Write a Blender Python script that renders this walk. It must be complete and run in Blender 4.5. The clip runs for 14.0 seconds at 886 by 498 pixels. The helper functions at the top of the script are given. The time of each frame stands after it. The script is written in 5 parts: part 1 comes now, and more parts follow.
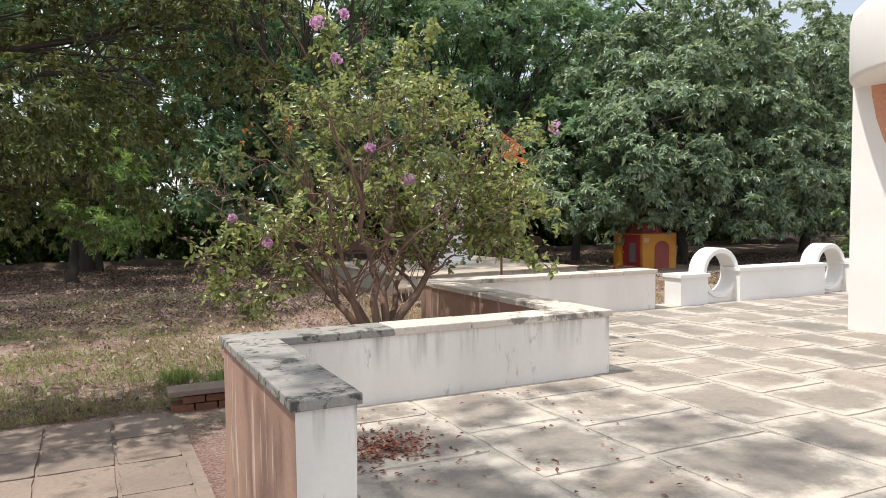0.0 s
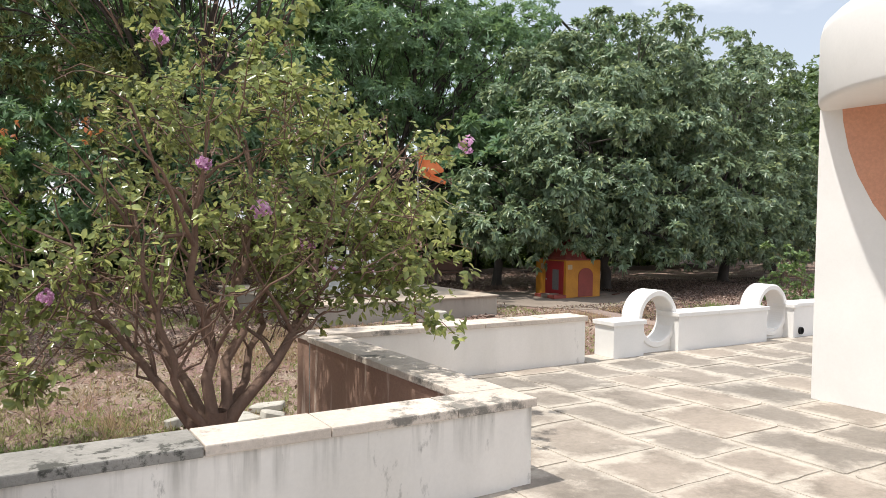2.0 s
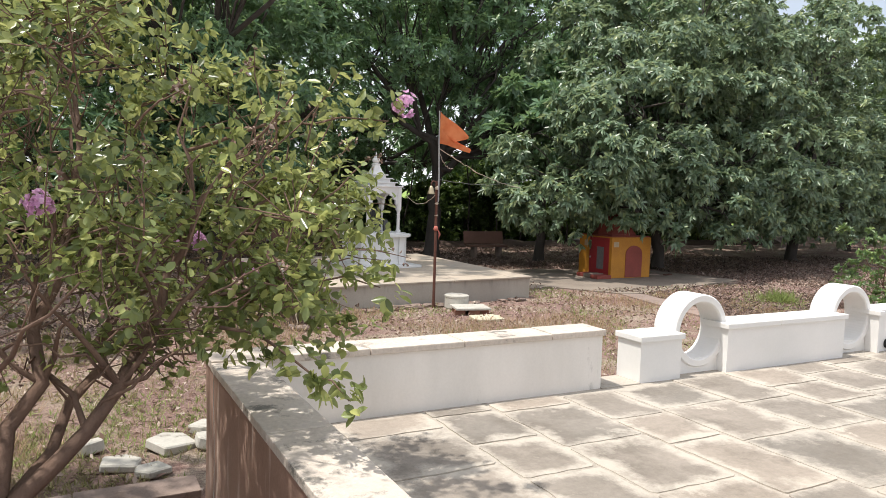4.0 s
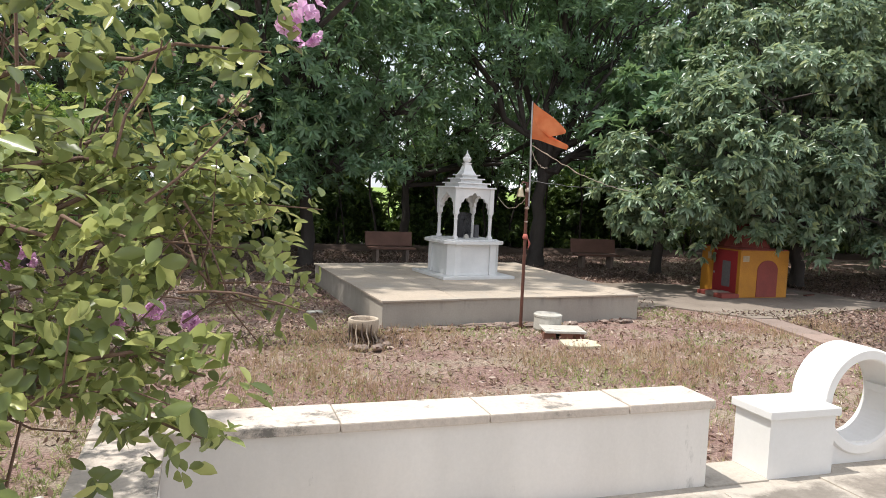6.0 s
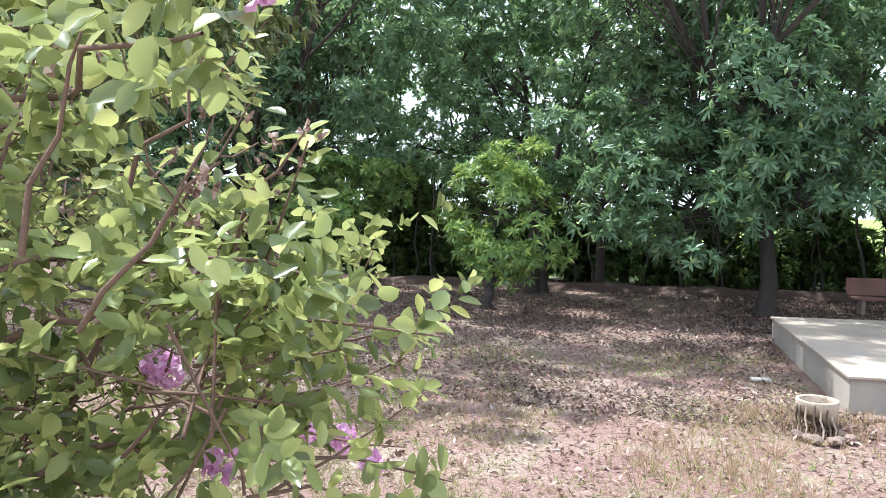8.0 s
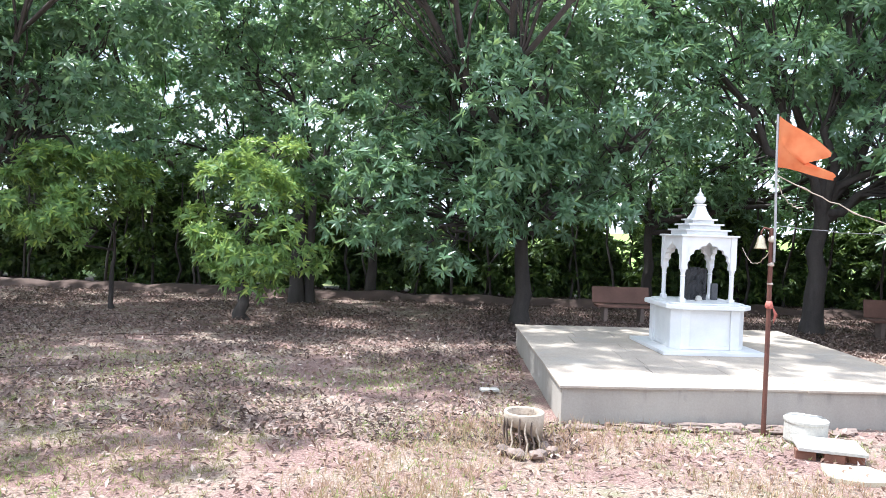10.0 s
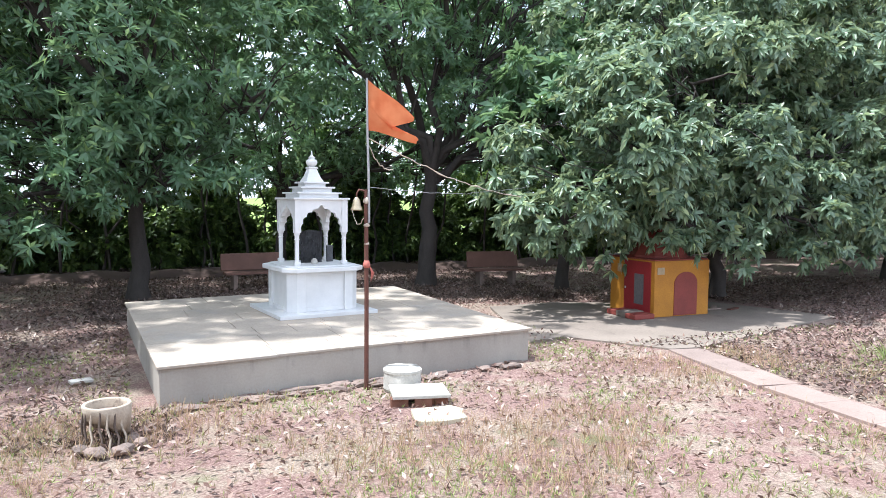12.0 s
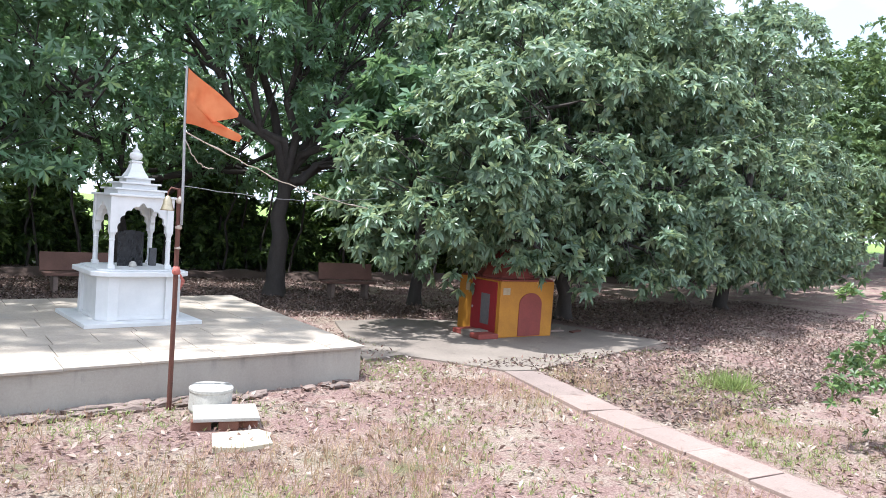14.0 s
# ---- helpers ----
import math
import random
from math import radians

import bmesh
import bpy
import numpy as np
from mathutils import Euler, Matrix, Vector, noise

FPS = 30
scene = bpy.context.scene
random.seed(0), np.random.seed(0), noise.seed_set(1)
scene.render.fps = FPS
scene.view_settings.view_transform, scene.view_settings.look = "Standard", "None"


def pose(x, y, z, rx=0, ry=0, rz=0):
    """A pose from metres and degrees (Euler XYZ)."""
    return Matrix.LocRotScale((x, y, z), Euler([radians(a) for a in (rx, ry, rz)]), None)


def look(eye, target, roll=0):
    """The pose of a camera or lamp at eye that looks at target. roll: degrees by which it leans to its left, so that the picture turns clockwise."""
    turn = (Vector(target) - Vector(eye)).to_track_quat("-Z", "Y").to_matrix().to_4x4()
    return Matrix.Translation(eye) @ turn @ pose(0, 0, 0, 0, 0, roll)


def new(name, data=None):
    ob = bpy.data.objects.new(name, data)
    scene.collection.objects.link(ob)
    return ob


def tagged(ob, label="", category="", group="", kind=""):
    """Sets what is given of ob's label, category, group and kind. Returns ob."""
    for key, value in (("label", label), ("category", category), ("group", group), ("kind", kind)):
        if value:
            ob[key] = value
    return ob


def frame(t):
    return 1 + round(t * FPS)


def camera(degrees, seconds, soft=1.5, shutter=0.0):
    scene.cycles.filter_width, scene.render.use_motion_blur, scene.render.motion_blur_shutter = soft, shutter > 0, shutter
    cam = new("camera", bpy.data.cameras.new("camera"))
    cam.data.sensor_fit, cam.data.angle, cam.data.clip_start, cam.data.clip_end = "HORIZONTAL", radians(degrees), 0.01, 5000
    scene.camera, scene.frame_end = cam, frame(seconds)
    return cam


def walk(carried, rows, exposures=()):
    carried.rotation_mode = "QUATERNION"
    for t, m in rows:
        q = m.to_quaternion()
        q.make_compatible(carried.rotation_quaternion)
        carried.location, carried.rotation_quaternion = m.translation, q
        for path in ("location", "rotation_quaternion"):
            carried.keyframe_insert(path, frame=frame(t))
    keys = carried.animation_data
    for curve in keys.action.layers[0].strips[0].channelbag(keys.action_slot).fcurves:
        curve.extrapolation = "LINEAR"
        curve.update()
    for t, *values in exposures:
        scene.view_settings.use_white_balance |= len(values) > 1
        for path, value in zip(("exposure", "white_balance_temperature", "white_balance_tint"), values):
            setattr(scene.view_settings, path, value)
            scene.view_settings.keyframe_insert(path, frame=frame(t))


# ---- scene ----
cam = camera(63.7, 14.0, soft=0.55)
PATH = [
    (0, (-0.303, -1.016, 1.228), (0.585, 0.773, 1.126), -0.4),
    (0.5, (-0.152, -0.696, 1.17), (0.691, 1.109, 0.988), 0.9),
    (1, (0.039, -0.352, 1.239), (1.038, 1.374, 1.085), -0.4),
    (1.5, (0.392, -0.04, 1.33), (1.461, 1.649, 1.28), 1.3),
    (2, (0.695, 0.223, 1.403), (1.768, 1.91, 1.346), 1.0),
    (2.5, (0.992, 0.487, 1.531), (2.057, 2.174, 1.396), -0.8),
    (3, (1.316, 0.709, 1.578), (2.348, 2.419, 1.473), -1.5),
    (3.2, (1.49, 0.813, 1.596), (2.51, 2.529, 1.46), -0.7),
    (5.3, (2.946, 2.137, 1.578), (3.689, 3.988, 1.417), 2.7),
    (5.5, (3.051, 2.278, 1.579), (3.754, 4.144, 1.421), 2.0),
    (6, (3.402, 2.594, 1.587), (4.027, 4.487, 1.426), 2.5),
    (6.5, (3.701, 2.92, 1.604), (4.08, 4.875, 1.424), 2.6),
    (7, (3.832, 3.276, 1.707), (3.84, 5.273, 1.612), 2.5),
    (7.2, (3.881, 3.38, 1.72), (3.63, 5.362, 1.625), 0.8),
    (9.3, (4.684, 4.508, 1.675), (3.916, 6.353, 1.604), 0.6),
    (9.5, (4.789, 4.615, 1.702), (4.22, 6.531, 1.63), 0.8),
    (9.8, (4.954, 4.784, 1.679), (4.661, 6.76, 1.601), 1.8),
    (10, (5.058, 4.868, 1.665), (4.942, 6.864, 1.608), 1.9),
    (10.5, (5.199, 5.089, 1.671), (5.363, 7.082, 1.652), 2.7),
    (11, (5.366, 5.169, 1.691), (5.705, 7.138, 1.617), -0.4),
    (11.5, (5.568, 5.17, 1.711), (6.13, 7.089, 1.652), 0.0),
    (12, (5.736, 5.17, 1.679), (6.551, 6.991, 1.543), 0.5),
    (12.5, (5.918, 5.282, 1.669), (6.928, 7.001, 1.509), 2.0),
    (13, (6.148, 5.393, 1.661), (7.297, 7.021, 1.484), 0.3),
    (13.5, (6.346, 5.374, 1.668), (7.452, 7.038, 1.576), 4.3),
    (14, (6.444, 5.342, 1.674), (7.566, 6.996, 1.588), 4.0),
]
walk(cam, [(t, look(eye, target, roll)) for t, eye, target, roll in PATH], [(0, 0.34, 6500, 10), (5.5, 0.36, 6450, 10), (6.2, 0.45, 6350, 10), (7.0, 0.72, 6050, 10), (9.3, 1.58, 5600, 10), (10.5, 1.30, 5650, 10), (12.5, 1.10, 5650, 10), (14.0, 1.06, 5650, 10)])

# ---- light ----
SUN_FROM = Vector((-0.39, 0.08, 1.0)).normalized()
sun_data = bpy.data.lights.new("sun", "SUN")
sun_data.energy, sun_data.angle, sun_data.color = 3.9, radians(1.1), (1.0, 0.95, 0.87)
sun = new("sun", sun_data)
sun.matrix_world = look(SUN_FROM * 60, (0, 0, 0))

world = bpy.data.worlds.new("sky")
scene.world = world
world.use_nodes = True
wn, wl = world.node_tree.nodes, world.node_tree.links
wn.clear()
w_out, w_bg, w_sky = wn.new("ShaderNodeOutputWorld"), wn.new("ShaderNodeBackground"), wn.new("ShaderNodeTexSky")
w_sky.sky_type, w_sky.sun_disc = "NISHITA", False
w_sky.sun_elevation, w_sky.sun_rotation = math.asin(SUN_FROM.z), math.atan2(SUN_FROM.x, SUN_FROM.y)
w_sky.dust_density = 2.5
w_co, w_map, w_noise, w_ramp, w_mix = (wn.new(k) for k in ("ShaderNodeTexCoord", "ShaderNodeMapping", "ShaderNodeTexNoise", "ShaderNodeValToRGB", "ShaderNodeMix"))
w_mix.data_type = "RGBA"
w_map.inputs["Scale"].default_value = (1.5, 1.5, 4.0)
w_noise.inputs["Scale"].default_value, w_noise.inputs["Detail"].default_value = 1.8, 5
w_ramp.color_ramp.elements[0].position, w_ramp.color_ramp.elements[1].position = 0.40, 0.62
w_ramp.color_ramp.elements[0].color = (0.35, 0.35, 0.35, 1)
w_mix.inputs["B"].default_value = (9.6, 9.9, 10.4, 1)
wl.new(w_co.outputs["Generated"], w_map.inputs["Vector"])
wl.new(w_map.outputs["Vector"], w_noise.inputs["Vector"])
wl.new(w_noise.outputs["Fac"], w_ramp.inputs["Fac"])
wl.new(w_ramp.outputs["Color"], w_mix.inputs["Factor"])
wl.new(w_sky.outputs["Color"], w_mix.inputs["A"])
wl.new(w_mix.outputs["Result"], w_bg.inputs["Color"])
w_bg.inputs["Strength"].default_value = 0.112
wl.new(w_bg.outputs["Background"], w_out.inputs["Surface"])


# ---- materials ----
def shader(name, rough=0.8, metal=0.0):
    m = bpy.data.materials.new(name)
    m.use_nodes = True
    n = m.node_tree.nodes
    b = n["Principled BSDF"]
    b.inputs["Roughness"].default_value, b.inputs["Metallic"].default_value = rough, metal
    return m, n, m.node_tree.links, b


def noise_node(n, l, scale, detail=6.0, rough=0.6, stretch=None, coords="Object"):
    t = n.new("ShaderNodeTexNoise")
    t.inputs["Scale"].default_value, t.inputs["Detail"].default_value, t.inputs["Roughness"].default_value = scale, detail, rough
    if coords == "World":
        c = n.new("ShaderNodeNewGeometry")
        src = c.outputs["Position"]
    else:
        c = n.new("ShaderNodeTexCoord")
        src = c.outputs["Object"]
    if stretch:
        mp = n.new("ShaderNodeMapping")
        mp.inputs["Scale"].default_value = stretch
        l.new(src, mp.inputs["Vector"])
        src = mp.outputs["Vector"]
    l.new(src, t.inputs["Vector"])
    return t.outputs["Fac"]


def ramp(n, l, fac, stops):
    r = n.new("ShaderNodeValToRGB")
    e = r.color_ramp.elements
    while len(e) < len(stops):
        e.new(0.5)
    for el, (p, c) in zip(e, stops):
        el.position, el.color = p, (*c, 1) if len(c) == 3 else c
    l.new(fac, r.inputs["Fac"])
    return r.outputs["Color"]


def blend(n, l, fac, a, b, kind="MIX"):
    m = n.new("ShaderNodeMix")
    m.data_type, m.blend_type = "RGBA", kind
    for key, v in (("Factor", fac), ("A", a), ("B", b)):
        if isinstance(v, (int, float)):
            m.inputs[key].default_value = v
        elif isinstance(v, tuple):
            m.inputs[key].default_value = (*v, 1)
        else:
            l.new(v, m.inputs[key])
    return m.outputs["Result"]


def relief(n, l, b, height, strength, distance=0.02):
    k = n.new("ShaderNodeBump")
    k.inputs["Strength"].default_value, k.inputs["Distance"].default_value = strength, distance
    l.new(height, k.inputs["Height"])
    l.new(k.outputs["Normal"], b.inputs["Normal"])


G = (0, 0, 0)
W = (1, 1, 1)


def surface(name, base, dark, light=None, rough=0.8, big=1.2, fine=30.0, mottle=0.5, bump=0.25, coords="World", stretch=None, spots=None, piece=0.0, metal=0.0, grain=0.35):
    """A mottled surface: base and dark patches at a large scale, grain at a fine one, and stains of a colour of their own."""
    m, n, l, b = shader(name, rough, metal)
    f1 = noise_node(n, l, big, 7, 0.62, stretch, coords)
    c = ramp(n, l, f1, [(0.5 - mottle / 2.6, dark), (0.5 + mottle / 4, base), (0.85, light or base)])
    f2 = noise_node(n, l, fine, 4, 0.7, None, coords)
    c = blend(n, l, grain, c, ramp(n, l, f2, [(0.25, tuple(x * 0.55 for x in base)), (0.75, tuple(min(1, x * 1.25) for x in base))]))
    if spots:
        colour, scale, at, amount = spots
        f3 = noise_node(n, l, scale, 9, 0.72, stretch, coords)
        c = blend(n, l, ramp(n, l, f3, [(at, G), (at + 0.07, (amount,) * 3)]), c, colour)
    if piece:
        o = n.new("ShaderNodeObjectInfo")
        c = blend(n, l, 1.0, c, ramp(n, l, o.outputs["Random"], [(0, (1 - piece,) * 3), (1, (1, 1 - piece * 0.15, 1 - piece * 0.25))]), "MULTIPLY")
    l.new(c, b.inputs["Base Color"])
    if bump:
        relief(n, l, b, f2, bump)
    return m


def drips_and_flecks(m, colour, top=0.48, at=0.52):
    """Dark run-off streaks or pale painted sun flecks that start under a coping and thin out downwards."""
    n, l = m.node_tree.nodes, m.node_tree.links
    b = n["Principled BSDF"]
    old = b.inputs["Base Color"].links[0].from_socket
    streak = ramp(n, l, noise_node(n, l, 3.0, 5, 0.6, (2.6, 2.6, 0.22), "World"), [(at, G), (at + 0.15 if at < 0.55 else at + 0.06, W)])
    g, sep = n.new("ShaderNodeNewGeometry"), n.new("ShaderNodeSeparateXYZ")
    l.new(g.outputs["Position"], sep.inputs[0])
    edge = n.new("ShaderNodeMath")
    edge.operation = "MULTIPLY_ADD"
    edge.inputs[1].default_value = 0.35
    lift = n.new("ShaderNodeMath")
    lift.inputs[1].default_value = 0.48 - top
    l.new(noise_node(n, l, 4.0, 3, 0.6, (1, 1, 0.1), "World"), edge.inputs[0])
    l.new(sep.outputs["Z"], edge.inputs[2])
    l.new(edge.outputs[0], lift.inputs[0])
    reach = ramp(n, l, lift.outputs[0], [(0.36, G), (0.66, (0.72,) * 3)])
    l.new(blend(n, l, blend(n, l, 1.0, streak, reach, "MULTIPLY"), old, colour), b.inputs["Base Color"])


def worn_edges(m, colour):
    """Pale mortar smeared unevenly over the margin of each slab."""
    n, l = m.node_tree.nodes, m.node_tree.links
    b = n["Principled BSDF"]
    old = b.inputs["Base Color"].links[0].from_socket
    co, sep = n.new("ShaderNodeTexCoord"), n.new("ShaderNodeSeparateXYZ")
    l.new(co.outputs["Generated"], sep.inputs[0])
    far = []
    for axis in ("X", "Y"):
        sub, ab = n.new("ShaderNodeMath"), n.new("ShaderNodeMath")
        sub.operation, ab.operation = "SUBTRACT", "ABSOLUTE"
        sub.inputs[1].default_value = 0.5
        l.new(sep.outputs[axis], sub.inputs[0])
        l.new(sub.outputs[0], ab.inputs[0])
        far.append(ab.outputs[0])
    top, add = n.new("ShaderNodeMath"), n.new("ShaderNodeMath")
    top.operation, add.operation = "MAXIMUM", "MULTIPLY_ADD"
    l.new(far[0], top.inputs[0])
    l.new(far[1], top.inputs[1])
    add.inputs[1].default_value = 1.0
    l.new(noise_node(n, l, 2.3, 9, 0.72, None, "World"), add.inputs[0])
    l.new(top.outputs[0], add.inputs[2])
    grime = ramp(n, l, noise_node(n, l, 1.1, 9, 0.74, None, "World"), [(0.50, G), (0.64, (0.75,) * 3)])
    old = blend(n, l, grime, old, (0.15, 0.128, 0.105))
    l.new(blend(n, l, ramp(n, l, add.outputs[0], [(0.83, G), (1.01, (0.62,) * 3)]), old, colour), b.inputs["Base Color"])


def leaf_material(name, deep, mid, young, share=0.12, gloss=0.38, glow=0.28):
    m, n, l, b = shader(name, gloss)
    g = n.new("ShaderNodeNewGeometry")
    c = ramp(n, l, g.outputs["Random Per Island"], [(0.0, deep), (0.55, mid), (1 - share, tuple(x * 1.15 for x in mid)), (1.0, young)])
    big = noise_node(n, l, 0.9, 3, 0.5, None, "World")
    c = blend(n, l, ramp(n, l, big, [(0.35, (0.22,) * 3), (0.60, G)]), c, deep)
    l.new(c, b.inputs["Base Color"])
    t = n.new("ShaderNodeBsdfTranslucent")
    l.new(blend(n, l, 0.5, c, young), t.inputs["Color"])
    mix = n.new("ShaderNodeMixShader")
    mix.inputs[0].default_value = glow
    l.new(b.outputs["BSDF"], mix.inputs[1])
    l.new(t.outputs["BSDF"], mix.inputs[2])
    l.new(mix.outputs["Shader"], n["Material Output"].inputs["Surface"])
    return m


WALL_WHITE = surface("limewash", (0.80, 0.765, 0.725), (0.66, 0.63, 0.59), (0.84, 0.82, 0.79), 0.9, 1.1, 45, 0.45, 0.04, grain=0.08, stretch=(1, 1, 0.35), spots=((0.16, 0.15, 0.13), 2.6, 0.555, 0.85))
WALL_PLAIN = surface("sound_limewash", (0.80, 0.765, 0.725), (0.66, 0.63, 0.59), (0.84, 0.82, 0.79), 0.9, 1.1, 45, 0.45, 0.04, grain=0.08, stretch=(1, 1, 0.35), spots=((0.16, 0.15, 0.13), 2.6, 0.62, 0.45))
drips_and_flecks(WALL_WHITE, (0.17, 0.16, 0.135))
WALL_CLEAN = surface("fresh_white_paint", (0.83, 0.81, 0.79), (0.76, 0.75, 0.73), (0.86, 0.85, 0.83), 0.75, 1.0, 40, 0.4, 0.03, grain=0.06)
WALL_CLAY = surface("terracotta_paint", (0.37, 0.232, 0.175), (0.28, 0.175, 0.13), (0.43, 0.28, 0.215), 0.9, 1.5, 40, 0.5, 0.15, spots=((0.62, 0.54, 0.46), 3.0, 0.68, 0.55), stretch=(1, 1, 0.3))
# pale whitewash runs that also paint in sun flecks falling through the shrub
drips_and_flecks(WALL_CLAY, (0.66, 0.53, 0.44), -0.22, 0.575)
COPING = surface("coping_cement", (0.63, 0.555, 0.485), (0.46, 0.40, 0.345), (0.74, 0.68, 0.61), 0.92, 1.6, 35, 0.5, 0.3, spots=((0.14, 0.135, 0.12), 3.0, 0.555, 0.85))
COPING_OLD = surface("lichened_coping", (0.33, 0.315, 0.29), (0.16, 0.155, 0.142), (0.47, 0.445, 0.41), 0.95, 2.6, 35, 0.6, 0.5, spots=((0.05, 0.05, 0.043), 9.0, 0.525, 0.9))
SLAB = surface("terrace_stone", (0.37, 0.332, 0.288), (0.225, 0.203, 0.174), (0.52, 0.465, 0.40), 0.85, 1.7, 22, 0.55, 0.35, piece=0.34, spots=((0.66, 0.605, 0.525), 2.1, 0.60, 0.7))
worn_edges(SLAB, (0.60, 0.545, 0.47))
JOINT = surface("joint_mortar", (0.50, 0.45, 0.387), (0.25, 0.225, 0.19), (0.74, 0.69, 0.62), 0.92, 3.2, 40, 0.6, 0.35, spots=((0.17, 0.15, 0.125), 1.6, 0.55, 0.75))
PAVE = surface("garden_paving", (0.30, 0.238, 0.198), (0.17, 0.14, 0.115), (0.45, 0.36, 0.30), 0.9, 1.8, 30, 0.55, 0.3, piece=0.2, spots=((0.09, 0.08, 0.065), 3.6, 0.58, 0.7))
PLATFORM_TOP = surface("platform_stone", (0.50, 0.425, 0.34), (0.34, 0.29, 0.24), (0.62, 0.53, 0.42), 0.85, 1.1, 30, 0.5, 0.2, piece=0.12, spots=((0.38, 0.35, 0.31), 0.9, 0.54, 0.55))
PLATFORM_SIDE = surface("cement_plaster", (0.40, 0.362, 0.31), (0.29, 0.262, 0.225), (0.48, 0.44, 0.385), 0.92, 0.9, 40, 0.5, 0.12, stretch=(1, 1, 0.45), grain=0.2, spots=((0.22, 0.215, 0.20), 1.3, 0.56, 0.6))
drips_and_flecks(PLATFORM_SIDE, (0.15, 0.145, 0.13), -0.12)
MARBLE = surface("white_marble", (0.73, 0.725, 0.71), (0.62, 0.62, 0.61), (0.78, 0.775, 0.765), 0.45, 1.8, 30, 0.45, 0.02, grain=0.06)
IDOL_STONE = surface("black_stone", (0.085, 0.085, 0.09), (0.04, 0.04, 0.043), (0.14, 0.14, 0.145), 0.45, 9, 50, 0.6, 0.6)
OCHRE = surface("ochre_paint", (0.50, 0.215, 0.018), (0.37, 0.15, 0.016), (0.57, 0.265, 0.03), 0.65, 2.2, 40, 0.5, 0.12)
RED = surface("red_paint", (0.30, 0.020, 0.024), (0.20, 0.016, 0.02), (0.36, 0.03, 0.03), 0.55, 2.6, 40, 0.5, 0.12)
MAROON = surface("faded_red_paint", (0.27, 0.055, 0.04), (0.18, 0.04, 0.032), (0.33, 0.075, 0.05), 0.7, 2.6, 40, 0.5, 0.15)
CONCRETE = surface("concrete_pad", (0.26, 0.215, 0.175), (0.165, 0.135, 0.11), (0.35, 0.295, 0.245), 0.9, 0.9, 30, 0.5, 0.25, spots=((0.14, 0.11, 0.085), 1.6, 0.56, 0.7))
PATH_STONE = surface("path_stone", (0.36, 0.275, 0.235), (0.25, 0.19, 0.16), (0.44, 0.35, 0.295), 0.9, 1.4, 30, 0.55, 0.3, piece=0.22, spots=((0.20, 0.145, 0.115), 3.2, 0.57, 0.7))
BENCH = surface("red_sandstone", (0.21, 0.11, 0.082), (0.14, 0.075, 0.056), (0.32, 0.17, 0.12), 0.75, 3, 40, 0.5, 0.15)
RUST = surface("rusty_iron", (0.16, 0.065, 0.045), (0.08, 0.04, 0.03), (0.22, 0.10, 0.07), 0.7, 8, 60, 0.6, 0.3, metal=0.35)
STEEL = surface("grey_pipe", (0.42, 0.42, 0.42), (0.28, 0.27, 0.26), None, 0.5, 8, 60, 0.5, 0.1, metal=0.6)
BRASS = surface("old_brass", (0.52, 0.44, 0.30), (0.34, 0.28, 0.18), None, 0.4, 8, 60, 0.5, 0.1, metal=0.8)
ROPE = surface("faded_rope", (0.55, 0.47, 0.38), (0.38, 0.30, 0.24), None, 0.95, 30, 90, 0.5, 0.2)
CLOTH_RED = surface("red_thread", (0.50, 0.16, 0.12), (0.35, 0.09, 0.07), (0.65, 0.5, 0.42), 0.9, 20, 90, 0.5, 0.2)
STONE_PALE = surface("pale_stone", (0.52, 0.495, 0.44), (0.34, 0.32, 0.28), (0.62, 0.595, 0.55), 0.9, 3, 40, 0.55, 0.3, spots=((0.20, 0.18, 0.15), 5, 0.56, 0.75))
STONE_YELLOW = surface("yellow_stone", (0.60, 0.55, 0.40), (0.44, 0.40, 0.30), (0.68, 0.63, 0.48), 0.9, 3, 40, 0.5, 0.3)
TAN_CEMENT = surface("tan_cement", (0.50, 0.42, 0.325), (0.33, 0.265, 0.20), (0.62, 0.545, 0.44), 0.92, 6, 40, 0.55, 0.4, spots=((0.17, 0.13, 0.10), 7, 0.58, 0.7))
BRICK = surface("old_brick", (0.28, 0.13, 0.085), (0.16, 0.08, 0.055), (0.36, 0.18, 0.12), 0.92, 5, 50, 0.5, 0.4, piece=0.25)
ROCK = surface("field_rock", (0.31, 0.24, 0.205), (0.16, 0.125, 0.105), (0.44, 0.36, 0.31), 0.95, 4, 40, 0.55, 0.5, piece=0.3)
SALMON = surface("salmon_paint", (0.66, 0.33, 0.215), (0.60, 0.29, 0.19), (0.70, 0.37, 0.25), 0.85, 1.5, 40, 0.4, 0.08)
BARK = surface("dark_bark", (0.078, 0.066, 0.058), (0.032, 0.027, 0.024), (0.14, 0.12, 0.105), 0.95, 5, 30, 0.6, 0.9, stretch=(1, 1, 0.25))
BARK_PALE = surface("shrub_bark", (0.20, 0.125, 0.09), (0.10, 0.065, 0.05), (0.29, 0.20, 0.15), 0.9, 9, 60, 0.6, 0.5, stretch=(1, 1, 0.3))
TWIG = surface("dry_twig", (0.13, 0.095, 0.075), (0.08, 0.06, 0.045), None, 0.95, 9, 60, 0.5, 0.3)
EARTH = surface("bank_earth", (0.105, 0.068, 0.054), (0.065, 0.042, 0.034), (0.16, 0.105, 0.085), 0.95, 1.5, 30, 0.55, 0.6)
DARK = surface("dark_hole", (0.02, 0.02, 0.02), (0.01, 0.01, 0.01), None, 0.9)
PLATE = surface("pale_plate", (0.46, 0.36, 0.23), (0.34, 0.24, 0.14), None, 0.6, 9, 60)
